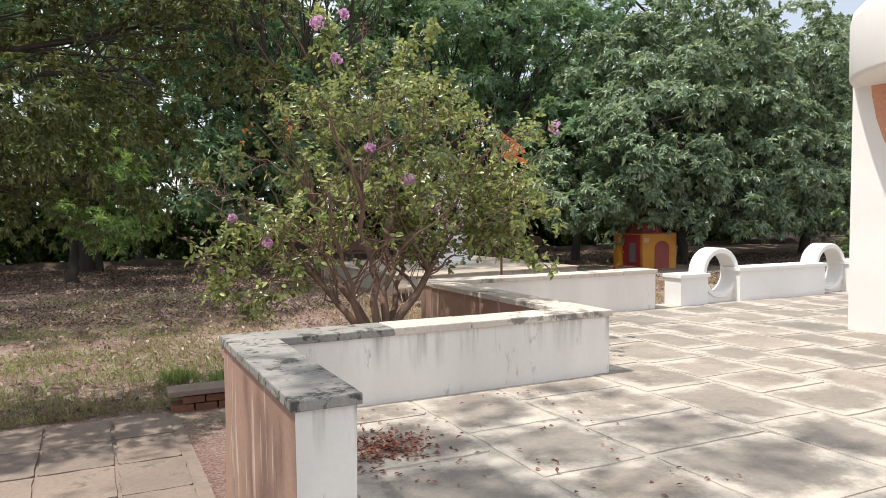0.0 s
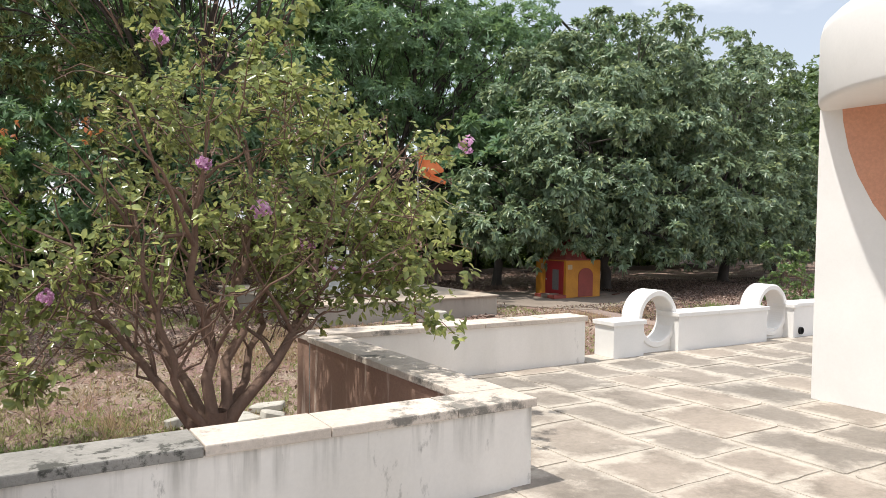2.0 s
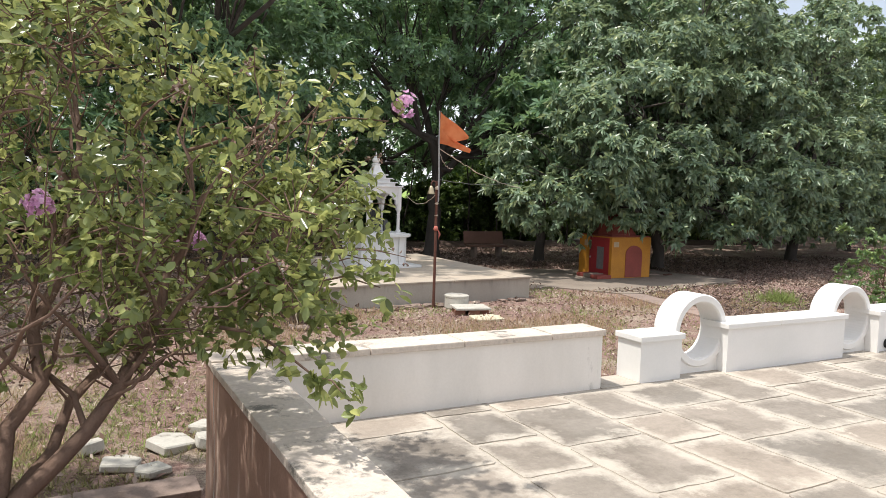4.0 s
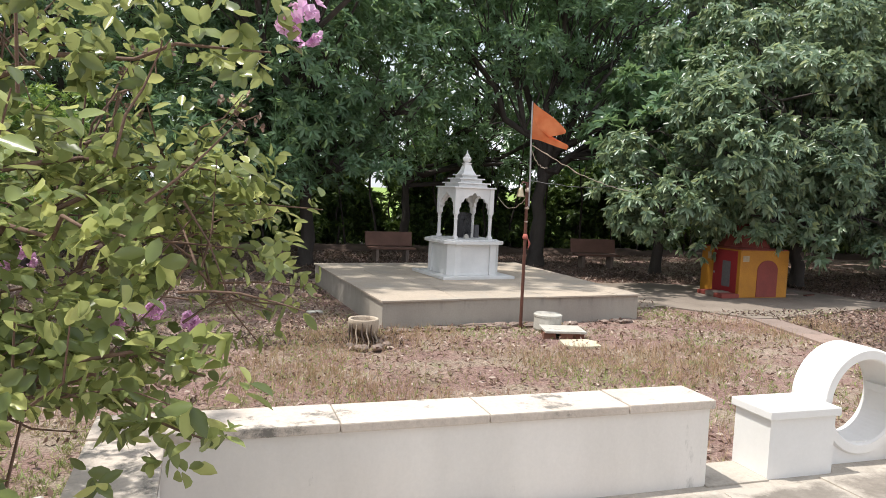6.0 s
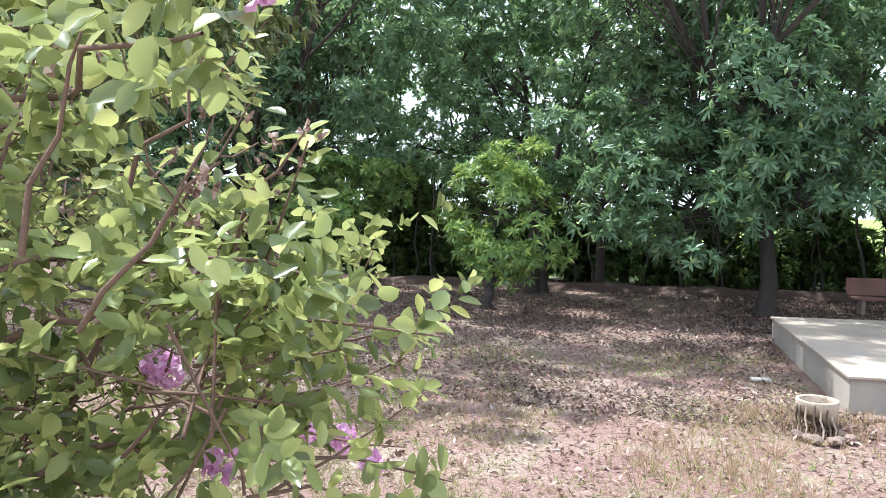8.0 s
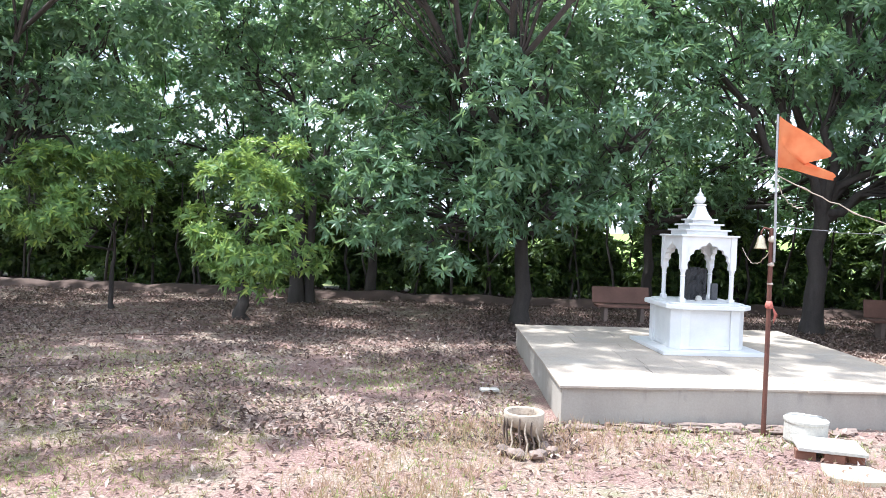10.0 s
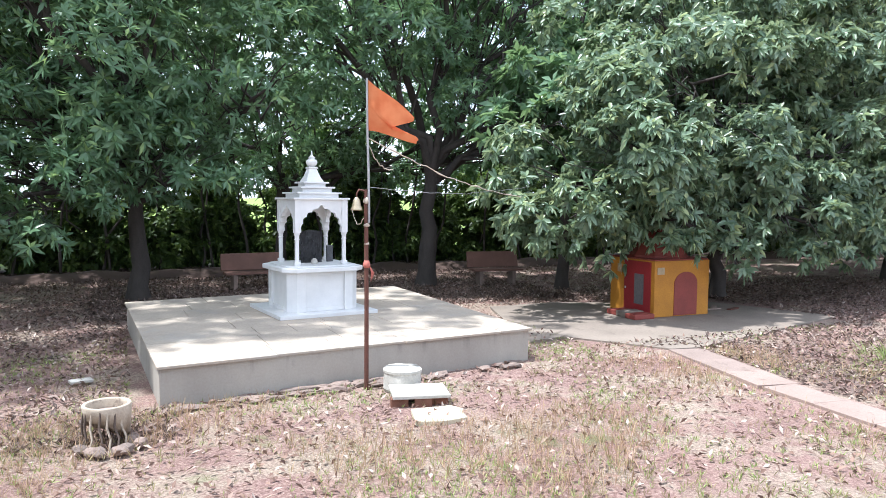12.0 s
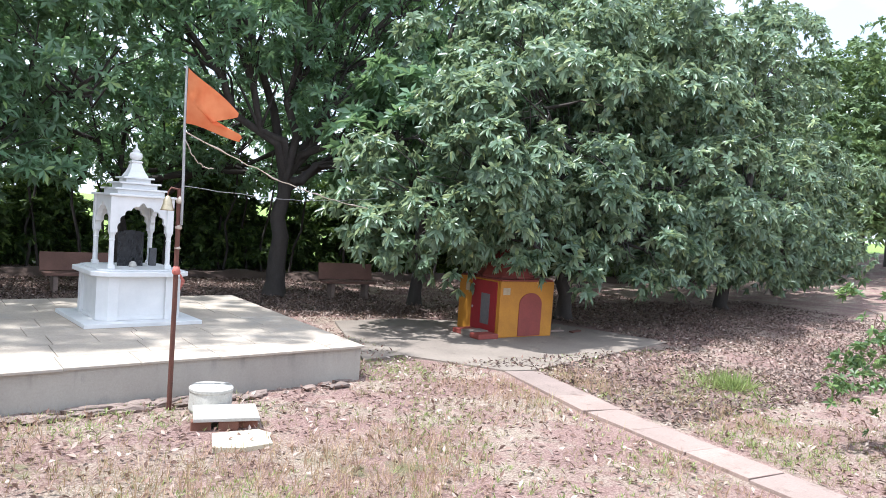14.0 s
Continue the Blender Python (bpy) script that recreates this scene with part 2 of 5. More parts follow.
MESH_GREY = surface("grille_grey", (0.16, 0.15, 0.15), (0.09, 0.09, 0.09), None, 0.5, 20, 90)

LEAF_MANGO = leaf_material("mango_leaf", (0.056, 0.106, 0.064), (0.222, 0.312, 0.202), (0.42, 0.48, 0.22), 0.17, 0.30, 0.36)
LEAF_WHORL = leaf_material("whorled_leaf", (0.066, 0.128, 0.070), (0.180, 0.300, 0.170), (0.34, 0.47, 0.16), 0.09, 0.30, 0.42)
LEAF_LIME = leaf_material("young_whorled_leaf", (0.10, 0.185, 0.065), (0.20, 0.33, 0.105), (0.50, 0.60, 0.13), 0.22, 0.38, 0.42)
LEAF_FINE = leaf_material("feathery_leaf", (0.055, 0.075, 0.026), (0.125, 0.150, 0.052), (0.28, 0.29, 0.09), 0.18, 0.5, 0.35)
LEAF_SHRUB = leaf_material("shrub_leaf", (0.052, 0.082, 0.030), (0.240, 0.298, 0.110), (0.58, 0.60, 0.22), 0.30, 0.22, 0.42)
LEAF_HEDGE = leaf_material("hedge_leaf", (0.03, 0.06, 0.016), (0.075, 0.13, 0.032), (0.26, 0.36, 0.08), 0.25, 0.5, 0.35)
LEAF_FAR = leaf_material("far_leaf", (0.060, 0.105, 0.045), (0.135, 0.205, 0.085), (0.22, 0.28, 0.08), 0.15, 0.5, 0.3)
LEAF_BUSH = leaf_material("bush_leaf", (0.05, 0.10, 0.035), (0.12, 0.20, 0.07), (0.32, 0.42, 0.13), 0.2, 0.4, 0.35)
# fallen leaves in a darker tone that partly stands in for shade
LEAF_SHADE = leaf_material("shade_dark_fallen_leaf", (0.060, 0.040, 0.032), (0.150, 0.102, 0.082), (0.34, 0.265, 0.225), 0.28, 0.75, 0.1)
LEAF_DRY = leaf_material("fallen_leaf", (0.12, 0.066, 0.050), (0.265, 0.172, 0.130), (0.54, 0.45, 0.38), 0.35, 0.8, 0.1)
LEAF_RUST = leaf_material("fallen_red_leaf", (0.09, 0.032, 0.023), (0.20, 0.066, 0.042), (0.33, 0.15, 0.10), 0.3, 0.8, 0.1)
GRASS_DRY = leaf_material("dry_grass", (0.16, 0.13, 0.06), (0.33, 0.27, 0.14), (0.30, 0.34, 0.12), 0.3, 0.7, 0.25)
GRASS_WISP = leaf_material("wispy_grass", (0.28, 0.17, 0.11), (0.48, 0.325, 0.215), (0.42, 0.37, 0.18), 0.25, 0.7, 0.3)
GRASS_GREEN = leaf_material("green_grass", (0.13, 0.18, 0.05), (0.26, 0.33, 0.10), (0.42, 0.48, 0.17), 0.3, 0.6, 0.3)
GRASS_OLIVE = leaf_material("olive_grass", (0.13, 0.125, 0.05), (0.27, 0.25, 0.105), (0.40, 0.36, 0.18), 0.3, 0.7, 0.25)
PETAL = leaf_material("pink_petal", (0.58, 0.26, 0.50), (0.76, 0.46, 0.70), (0.88, 0.68, 0.84), 0.3, 0.7, 0.35)
PETAL_OLD = leaf_material("reddish_young_leaf", (0.36, 0.10, 0.04), (0.50, 0.18, 0.06), (0.60, 0.30, 0.10), 0.3, 0.6, 0.3)


def flag_material():
    m, n, l, b = shader("saffron_cloth", 0.8)
    f = noise_node(n, l, 5, 4, 0.5, None, "World")
    c = ramp(n, l, f, [(0.3, (0.78, 0.19, 0.065)), (0.7, (0.90, 0.31, 0.13))])
    l.new(c, b.inputs["Base Color"])
    t = n.new("ShaderNodeBsdfTranslucent")
    l.new(c, t.inputs["Color"])
    mix = n.new("ShaderNodeMixShader")
    mix.inputs[0].default_value = 0.55
    l.new(b.outputs["BSDF"], mix.inputs[1])
    l.new(t.outputs["BSDF"], mix.inputs[2])
    l.new(mix.outputs["Shader"], n["Material Output"].inputs["Surface"])
    return m


FLAG = flag_material()


def ground_material():
    m, n, l, b = shader("dry_lawn", 0.95)
    soil = ramp(n, l, noise_node(n, l, 0.55, 8, 0.65, None, "World"), [(0.30, (0.16, 0.085, 0.068)), (0.50, (0.285, 0.160, 0.126)), (0.70, (0.37, 0.25, 0.20))])
    grit = noise_node(n, l, 38, 5, 0.75, None, "World")
    soil = blend(n, l, 0.65, soil, ramp(n, l, grit, [(0.34, (0.06, 0.038, 0.032)), (0.50, (0.25, 0.160, 0.142)), (0.66, (0.50, 0.385, 0.33))]))
    straw = ramp(n, l, noise_node(n, l, 1.1, 7, 0.7, None, "World"), [(0.46, G), (0.60, (0.75,) * 3)])
    c = blend(n, l, straw, soil, ramp(n, l, grit, [(0.34, (0.14, 0.10, 0.068)), (0.64, (0.50, 0.43, 0.33))]))
    green = ramp(n, l, noise_node(n, l, 0.8, 6, 0.7, (1.3, 1, 1), "World"), [(0.60, G), (0.70, (0.6,) * 3)])
    c = blend(n, l, green, c, (0.13, 0.17, 0.055))
    # the field past the trees is green
    g = n.new("ShaderNodeNewGeometry")
    s = n.new("ShaderNodeSeparateXYZ")
    l.new(g.outputs["Position"], s.inputs["Vector"])
    far = n.new("ShaderNodeMapRange")
    far.inputs["From Min"].default_value, far.inputs["From Max"].default_value = 31, 33
    l.new(s.outputs["Y"], far.inputs["Value"])
    c = blend(n, l, far.outputs["Result"], c, ramp(n, l, noise_node(n, l, 1.5, 6, 0.7, None, "World"), [(0.3, (0.12, 0.20, 0.035)), (0.7, (0.26, 0.36, 0.07))]))
    l.new(c, b.inputs["Base Color"])
    relief(n, l, b, grit, 0.9, 0.03)
    return m


GROUND = ground_material()


# ---- builders ----
def part(name, bm, material, parent=None, label="", smooth=False):
    me = bpy.data.meshes.new(name)
    bm.to_mesh(me)
    bm.free()
    for m in material if isinstance(material, (list, tuple)) else [material]:
        me.materials.append(m)
    if smooth:
        me.polygons.foreach_set("use_smooth", [True] * len(me.polygons))
    ob = new(name, me)
    if parent:
        ob.parent = parent
    if label:
        ob["label"] = label
    return ob


def soup(name, verts, faces, material, parent=None, label="", smooth=False):
    me = bpy.data.meshes.new(name)
    verts, faces = np.asarray(verts, "f"), np.asarray(faces, "i")
    k = faces.shape[1]
    me.vertices.add(len(verts))
    me.vertices.foreach_set("co", verts.ravel())
    me.loops.add(faces.size)
    me.loops.foreach_set("vertex_index", faces.ravel())
    me.polygons.add(len(faces))
    me.polygons.foreach_set("loop_start", np.arange(len(faces), dtype="i") * k)
    me.update(calc_edges=True)
    me.materials.append(material)
    if smooth:
        me.polygons.foreach_set("use_smooth", [True] * len(me.polygons))
    ob = new(name, me)
    if parent:
        ob.parent = parent
    if label:
        ob["label"] = label
    return ob


def thing(name, m, label, category, group="", kind=""):
    e = new(name)
    e.matrix_world = m
    e.empty_display_size = 0.1
    return tagged(e, label, category, group, kind)


def box(bm, x0, y0, z0, x1, y1, z1, bevel=0.0):
    vs = [bm.verts.new((x, y, z)) for z in (z0, z1) for x, y in ((x0, y0), (x1, y0), (x1, y1), (x0, y1))]
    fs = [bm.faces.new([vs[i] for i in q]) for q in ((3, 2, 1, 0), (4, 5, 6, 7), (0, 1, 5, 4), (1, 2, 6, 5), (2, 3, 7, 6), (3, 0, 4, 7))]
    if bevel:
        es = {e for f in fs for e in f.edges}
        bmesh.ops.bevel(bm, geom=list(es), offset=bevel, segments=2, affect="EDGES", profile=0.6)
    return bm


def boxes(*sizes, bevel=0.0):
    bm = bmesh.new()
    for s in sizes:
        box(bm, *s, bevel=bevel)
    return bm


def prism(bm, outline, z0, z1, bevel=0.0):
    lo = [bm.verts.new((x, y, z0)) for x, y in outline]
    hi = [bm.verts.new((x, y, z1)) for x, y in outline]
    k = len(outline)
    fs = [bm.faces.new(lo[::-1]), bm.faces.new(hi)]
    fs += [bm.faces.new((lo[i], lo[(i + 1) % k], hi[(i + 1) % k], hi[i])) for i in range(k)]
    if bevel:
        bmesh.ops.bevel(bm, geom=list({e for f in fs for e in f.edges}), offset=bevel, segments=1, affect="EDGES")
    return bm


def lathe(bm, profile, n=24, cx=0.0, cy=0.0, cap=True):
    rings = [[bm.verts.new((cx + r * math.cos(2 * math.pi * i / n), cy + r * math.sin(2 * math.pi * i / n), z)) for i in range(n)] for r, z in profile]
    for a, b in zip(rings, rings[1:]):
        for i in range(n):
            bm.faces.new((a[i], a[(i + 1) % n], b[(i + 1) % n], b[i]))
    if cap:
        bm.faces.new(rings[0][::-1])
        bm.faces.new(rings[-1])
    return bm


def tube(verts, faces, pts, radii, n=6):
    """Adds a tapered tube along pts to the lists of a quad mesh."""
    pts = [Vector(p) for p in pts]
    prev = None
    for i, (p, r) in enumerate(zip(pts, radii)):
        d = (pts[min(i + 1, len(pts) - 1)] - pts[max(i - 1, 0)]).normalized()
        u = d.orthogonal().normalized() if prev is None else (prev - d * prev.dot(d)).normalized()
        prev, v = u, d.cross(u)
        s = len(verts)
        for k in range(n):
            a = 2 * math.pi * k / n
            q = p + (u * math.cos(a) + v * math.sin(a)) * r
            verts.append((q.x, q.y, q.z))
        if i:
            for k in range(n):
                faces.append((s - n + k, s - n + (k + 1) % n, s + (k + 1) % n, s + k))


def wander(a, b, steps, jitter, rng, sag=0.0):
    a, b = np.array(a, float), np.array(b, float)
    out = []
    for i in range(steps + 1):
        t = i / steps
        p = a + (b - a) * t
        p = p + rng.normal(0, jitter, 3) * math.sin(math.pi * t) ** 0.5
        p[2] += sag * math.sin(math.pi * t)
        out.append(p)
    return out


def unit(v):
    return v / np.maximum(np.linalg.norm(v, axis=-1, keepdims=True), 1e-6)


def leaves(centres, axes, count, length, width, spread, rng, fold=0.18, droop=0.25, along=0.0, oval=False, rich=False):
    """Verts and faces of leaves that radiate from each centre about its axis: count leaves each, with a fold along the midrib."""
    n = len(centres)
    axes = unit(axes)
    ref = np.where(np.abs(axes[:, 2:3]) > 0.9, [[1.0, 0, 0]], [[0, 0, 1.0]])
    u = unit(np.cross(axes, ref))
    v = np.cross(axes, u)
    ang = (np.arange(count) * 2.399 + rng.uniform(0, 6.28, (n, 1)))[..., None] + rng.normal(0, 0.25, (n, count, 1))
    tilt = rng.normal(spread, 0.25, (n, count, 1))
    d = (u[:, None] * np.cos(ang) + v[:, None] * np.sin(ang)) * np.sin(tilt) + axes[:, None] * np.cos(tilt)
    d[..., 2] -= droop * rng.uniform(0.4, 1.6, (n, count))
    d = unit(d)
    s = unit(np.cross(d, axes[:, None] + rng.normal(0, 0.25, (n, count, 3))))
    nrm = np.cross(s, d)
    ln = length * rng.uniform(0.65, 1.25, (n, count, 1))
    wd = width * rng.uniform(0.75, 1.2, (n, count, 1))
    base = centres[:, None] + axes[:, None] * (along * rng.uniform(-1, 1, (n, count, 1)))
    mid = base + d * ln * 0.48
    side = s * wd / 2
    up = nrm * wd * fold
    tip = base + d * ln - np.array([0, 0, 1.0]) * ln * droop * 0.4
    if rich:
        down = np.array([0, 0, 1.0]) * ln * droop
        a, c, e = base + d * ln * 0.16, base + d * ln * 0.46 - down * 0.06, base + d * ln * 0.78 - down * 0.2
        verts = np.stack([base, a + side * 0.62 + up * 0.7, c + side + up, e + side * 0.72 + up * 0.8, tip, e - side * 0.72 + up * 0.8, c - side + up, a - side * 0.62 + up * 0.7, c], 2).reshape(-1, 3)
        k = np.arange(n * count)[:, None] * 9
        return verts, np.concatenate([k + [i, (i + 1) % 8, 8] for i in range(8)], 1).reshape(-1, 3)
    if oval:
        a, c = base + d * ln * 0.30, base + d * ln * 0.74 - np.array([0, 0, 1.0]) * ln * droop * 0.15
        verts = np.stack([base, a + side + up, c + side * 0.8 + up, tip, c - side * 0.8 + up, a - side + up], 2).reshape(-1, 3)
        k = np.arange(n * count)[:, None] * 6
        return verts, np.concatenate([k + [0, 1, 2], k + [0, 2, 3], k + [0, 3, 4], k + [0, 4, 5]], 1).reshape(-1, 3)
    verts = np.stack([base, mid + side + up, tip, mid - side + up], 2).reshape(-1, 3)
    k = np.arange(n * count)[:, None] * 4
    faces = np.concatenate([k + [0, 1, 2], k + [0, 2, 3]], 1).reshape(-1, 3)
    return verts, faces


def shell_points(blob, n, rng, gaps=0.0, inner=0.55, seed=0.0):
    """Points on the many leafy lumps of an uneven ellipsoid, and the way outwards at each."""
    cx, cy, cz, rx, ry, rz = blob
    size = np.array([rx, ry, rz])
    small = min(0.78, 0.42 * size.min())
    lumps = int(max(9, 2.1 * (rx * ry + rx * rz + ry * rz) / small ** 1.3))
    out = unit(rng.normal(0, 1, (lumps, 3)))
    rad = inner + (1 - inner) * rng.uniform(0, 1, (lumps, 1)) ** 0.5
    swell = np.array([noise.noise(Vector(x) * 2.2 + Vector((cx * 1.7 + seed, cy, cz))) for x in out])[:, None]
    mid = out * rad * (1 + 0.35 * swell) * size + [cx, cy, cz]
    if gaps:
        hole = np.array([noise.noise(Vector(x) * 0.75 + Vector((seed, 3.1, 7.7))) for x in mid])
        keep = hole > (gaps - 0.5)
        if keep.sum() > 4:
            mid, out = mid[keep], out[keep]
    r = small * rng.uniform(0.55, 1.25, (len(mid), 1))
    k = rng.integers(0, len(mid), n)
    d = unit(rng.normal(0, 1, (n, 3)) + out[k] * 0.7 + [0, 0, 0.75])
    p = mid[k] + d * r[k] * rng.uniform(0.7, 1.08, (n, 1)) * [1.15, 1.15, 0.8]
    return p, d


def tree(name, base, blobs, density, leaf, label, category="tree", trunk=(0.2, 2.2), lean=(0, 0), bark=None, limbs=3, seed=1, gaps=0.25, twigs=14, stems=1, inner=0.5):
    """A tapered trunk with limbs that reach into an uneven crown of leaf clusters. leaf: material, count, length, width, spread, droop."""
    rng = np.random.default_rng(seed)
    e = thing(name, pose(*base), label, category)
    b = np.array(base, float)
    mat, count, length, width, spread, droop, *oval = leaf
    verts, faces = [], []
    r0, fork = trunk
    for k in range(stems):
        off = np.array([0.35 * k, 0.12 * k, 0])
        top = np.array([lean[0] * (1 - 1.6 * k), lean[1], fork]) + off
        pts = wander(off + [0, 0, -0.15], top, 6, 0.05, rng)
        tube(verts, faces, pts, [r0 * (1.35 if i == 0 else 1.0 - 0.07 * i) * (1 - 0.3 * k) for i in range(7)], 10)
        ends = blobs if stems == 1 else blobs[k::stems]
        for bl in ends:
            c = np.array(bl[:3]) - b
            start = top * rng.uniform(0.85, 1.0)
            limb = wander(start, c + rng.normal(0, 0.15, 3) * bl[3], 6, 0.16 * bl[3] ** 0.5, rng, 0.15)
            lv, lf = [], []
            tube(lv, lf, limb, [r0 * 0.48 * (1 - 0.12 * i) for i in range(7)], 7)
            for _ in range(limbs + twigs):
                a = limb[rng.integers(2, 7)]
                d = unit(rng.normal(0, 1, 3))
                g = c + d * np.array(bl[3:6]) * rng.uniform(0.55, 0.95)
                br = wander(a, g, 4, 0.10 * bl[3] ** 0.5, rng, 0.05)
                w = r0 * rng.uniform(0.08, 0.22)
                tube(lv, lf, br, [w, w * 0.75, w * 0.55, w * 0.4, w * 0.2], 4)
            soup("limb", lv, lf, bark or BARK, e, smooth=True)
    soup("trunk", verts, faces, bark or BARK, e, smooth=True)
    av, af, at = [], [], 0
    for i, bl in enumerate(blobs):
        area = (bl[3] * bl[4] + bl[3] * bl[5] + bl[4] * bl[5]) * 4.2
        p, d = shell_points(bl, int(area * density), rng, gaps, inner, seed * 3.7)
        ax = d + rng.normal(0, 0.35, d.shape) + [0, 0, 0.25]
        v, f = leaves(p - b, ax, count, length, width, spread, rng, droop=droop, oval=bool(oval))
        av.append(v), af.append(f + at)
        at += len(v)
    soup("crown", np.concatenate(av), np.concatenate(af), mat, e)
    return e


# ---- ground and terrace ----
FLOOR, LAWN, TOP = 0.0, -0.65, 0.485

bm = bmesh.new()
xs = [-600, -200, -80, -40] + [-25 + i * 0.8 for i in range(82)] + [60, 110, 250, 600]
ys = [-600, -200, -60, -20] + [-10 + i * 0.8 for i in range(56)] + [50, 80, 160, 300, 600]
rows = []
for y in ys:
    row = []
    for x in xs:
        z = LAWN + (0.05 * noise.noise(Vector((x * 0.3, y * 0.3, 0))) + 0.02 * noise.noise(Vector((x * 1.3, y * 1.3, 4)))) * (1 if y > 7 else 0.3) * (abs(x) < 60) * (abs(y) < 60)
        rise = max(0.0, min(1.0, (x - 36) / 40)) * max(0.0, min(1.0, (y + 5) / 20))
        row.append(bm.verts.new((x, y, z - 0.02 + rise * 3.0)))
    rows.append(row)
for a, b in zip(rows, rows[1:]):
    for i in range(len(xs) - 1):
        bm.faces.new((a[i], a[i + 1], b[i + 1], b[i]))
tagged(part("ground", bm, GROUND, smooth=True), "dry lawn of bare red soil, straw grass and leaf litter", "ground", kind="structure")

# body of the terrace: an L of raised ground behind its parapets, drawn as its outline
outline = [(-3.0, -6.0), (14.0, -6.0), (14.0, 6.06), (2.97, 6.06), (2.97, 3.47), (0.44, 3.47), (0.44, 0.85), (-3.0, 0.85)]
bm = bmesh.new()
prism(bm, outline, LAWN - 0.3, FLOOR - 0.005)
floor = tagged(part("floor", bm, JOINT), "raised terrace floor of worn stone slabs in pale mortar", "floor", kind="structure")


def slab_mesh(w, d, h, rng, name="paving_slab"):
    """A flat stone with chipped corners, centred, its top at z = 0."""
    bm = bmesh.new()
    pts = []
    for cx, cy in ((-1, -1), (1, -1), (1, 1), (-1, 1)):
        x, y = cx * w / 2, cy * d / 2
        c = rng.uniform(0.008, 0.03)
        a, b = (x - cx * c, y), (x, y - cy * c * rng.uniform(0.5, 1.4))
        pts += [b, a] if cx * cy > 0 else [a, b]
    mids = []
    for i, p in enumerate(pts):
        q = pts[(i + 1) % 8]
        mids.append(p)
        if math.hypot(q[0] - p[0], q[1] - p[1]) > 0.2:
            for u in (0.2, 0.4, 0.6, 0.8):
                mids.append((p[0] + (q[0] - p[0]) * u + rng.uniform(-0.009, 0.009), p[1] + (q[1] - p[1]) * u + rng.uniform(-0.009, 0.009)))
    k = len(mids)
    lo = [bm.verts.new((x, y, -h)) for x, y in mids]
    hi = [bm.verts.new((x * 0.99, y * 0.99, 0)) for x, y in mids]
    bm.faces.new(hi)
    for i in range(k):
        bm.faces.new((lo[i], lo[(i + 1) % k], hi[(i + 1) % k], hi[i]))
    bmesh.ops.recalc_face_normals(bm, faces=bm.faces)
    me = bpy.data.meshes.new(name)
    bm.to_mesh(me)
    bm.free()
    return me


# ---- parapets ----
def wall_run(name, x0, y0, x1, y1, top, inner, outer, cap_mat, label, joints=(), cap_along="x", old=-99.0):
    """A plastered parapet with a coping of cement slabs. outer: which side is clay-painted ('-x', '+y' or '')."""
    bm = bmesh.new()
    box(bm, x0, y0, LAWN - 0.25, x1, y1, top - 0.045)
    bm.faces.ensure_lookup_table()
    for f in bm.faces:
        f.normal_update()
        n = f.normal
        if ("-x" in outer and n.x < -0.5) or ("+y" in outer and n.y > 0.5):
            f.material_index = 1
    bmesh.ops.subdivide_edges(bm, edges=bm.edges, cuts=5, use_grid_fill=True)
    for v in bm.verts:
        w = 0.006 * noise.noise(v.co * 2.1)
        inside = x0 + 0.01 < v.co.x < x1 - 0.01
        v.co += Vector((0 if inside else w, w if inside else 0, 0))
    wall = tagged(part(name, bm, [inner, WALL_CLAY]), label, "parapet wall", kind="structure")
    o = 0.022
    cuts = [(x0 if cap_along == "x" else y0), *joints, (x1 if cap_along == "x" else y1)]
    for a, b in zip(cuts, cuts[1:]):
        h = 0.002 * ((len(cuts) * 7 + int(a * 13)) % 3)
        g = 0.003
        cap = box(bmesh.new(), a - (o if a == cuts[0] else -g), y0 - o, top - 0.047, b + (o if b == cuts[-1] else -g), y1 + o, top + h, 0.007) if cap_along == "x" else \
            box(bmesh.new(), x0 - o, a - (o if a == cuts[0] else -g), top - 0.047, x1 + o, b + (o if b == cuts[-1] else -g), top + h, 0.007)
        part("coping", cap, COPING_OLD if b <= old else cap_mat, wall, "weathered cement coping")
    return wall


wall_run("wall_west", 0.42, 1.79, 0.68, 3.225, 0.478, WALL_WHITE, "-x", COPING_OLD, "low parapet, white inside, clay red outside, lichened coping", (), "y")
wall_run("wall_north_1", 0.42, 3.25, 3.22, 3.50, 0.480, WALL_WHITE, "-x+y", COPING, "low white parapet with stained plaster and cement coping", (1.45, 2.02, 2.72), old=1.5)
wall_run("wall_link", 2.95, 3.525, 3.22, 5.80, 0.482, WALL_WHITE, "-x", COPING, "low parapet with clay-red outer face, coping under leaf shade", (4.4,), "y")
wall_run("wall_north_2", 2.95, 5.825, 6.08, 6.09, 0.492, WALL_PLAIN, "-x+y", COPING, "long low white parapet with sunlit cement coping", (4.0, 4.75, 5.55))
wall_run("wall_pier", 6.51, 5.82, 6.99, 6.11, 0.402, WALL_CLEAN, "+y", WALL_CLEAN, "short white parapet beside the gap, adjoining a ring")
wall_run("wall_north_3", 7.58, 5.82, 9.33, 6.11, 0.452, WALL_CLEAN, "+y", WALL_CLEAN, "white parapet between two round openings", (8.3,))
wall_run("wall_north_4", 9.93, 5.82, 9.97, 6.11, 0.452, WALL_CLEAN, "+y", WALL_CLEAN, "short end of white parapet beside a ring")
wall_run("wall_north_5", 9.99, 5.86, 13.98, 6.13, 0.462, WALL_CLEAN, "+y", WALL_CLEAN, "far white parapet along the terrace edge")

# the sill of the gap
part("gap_sill", boxes((6.08, 5.80, -0.9, 6.51, 6.10, 0.006), bevel=0.004), JOINT, floor)

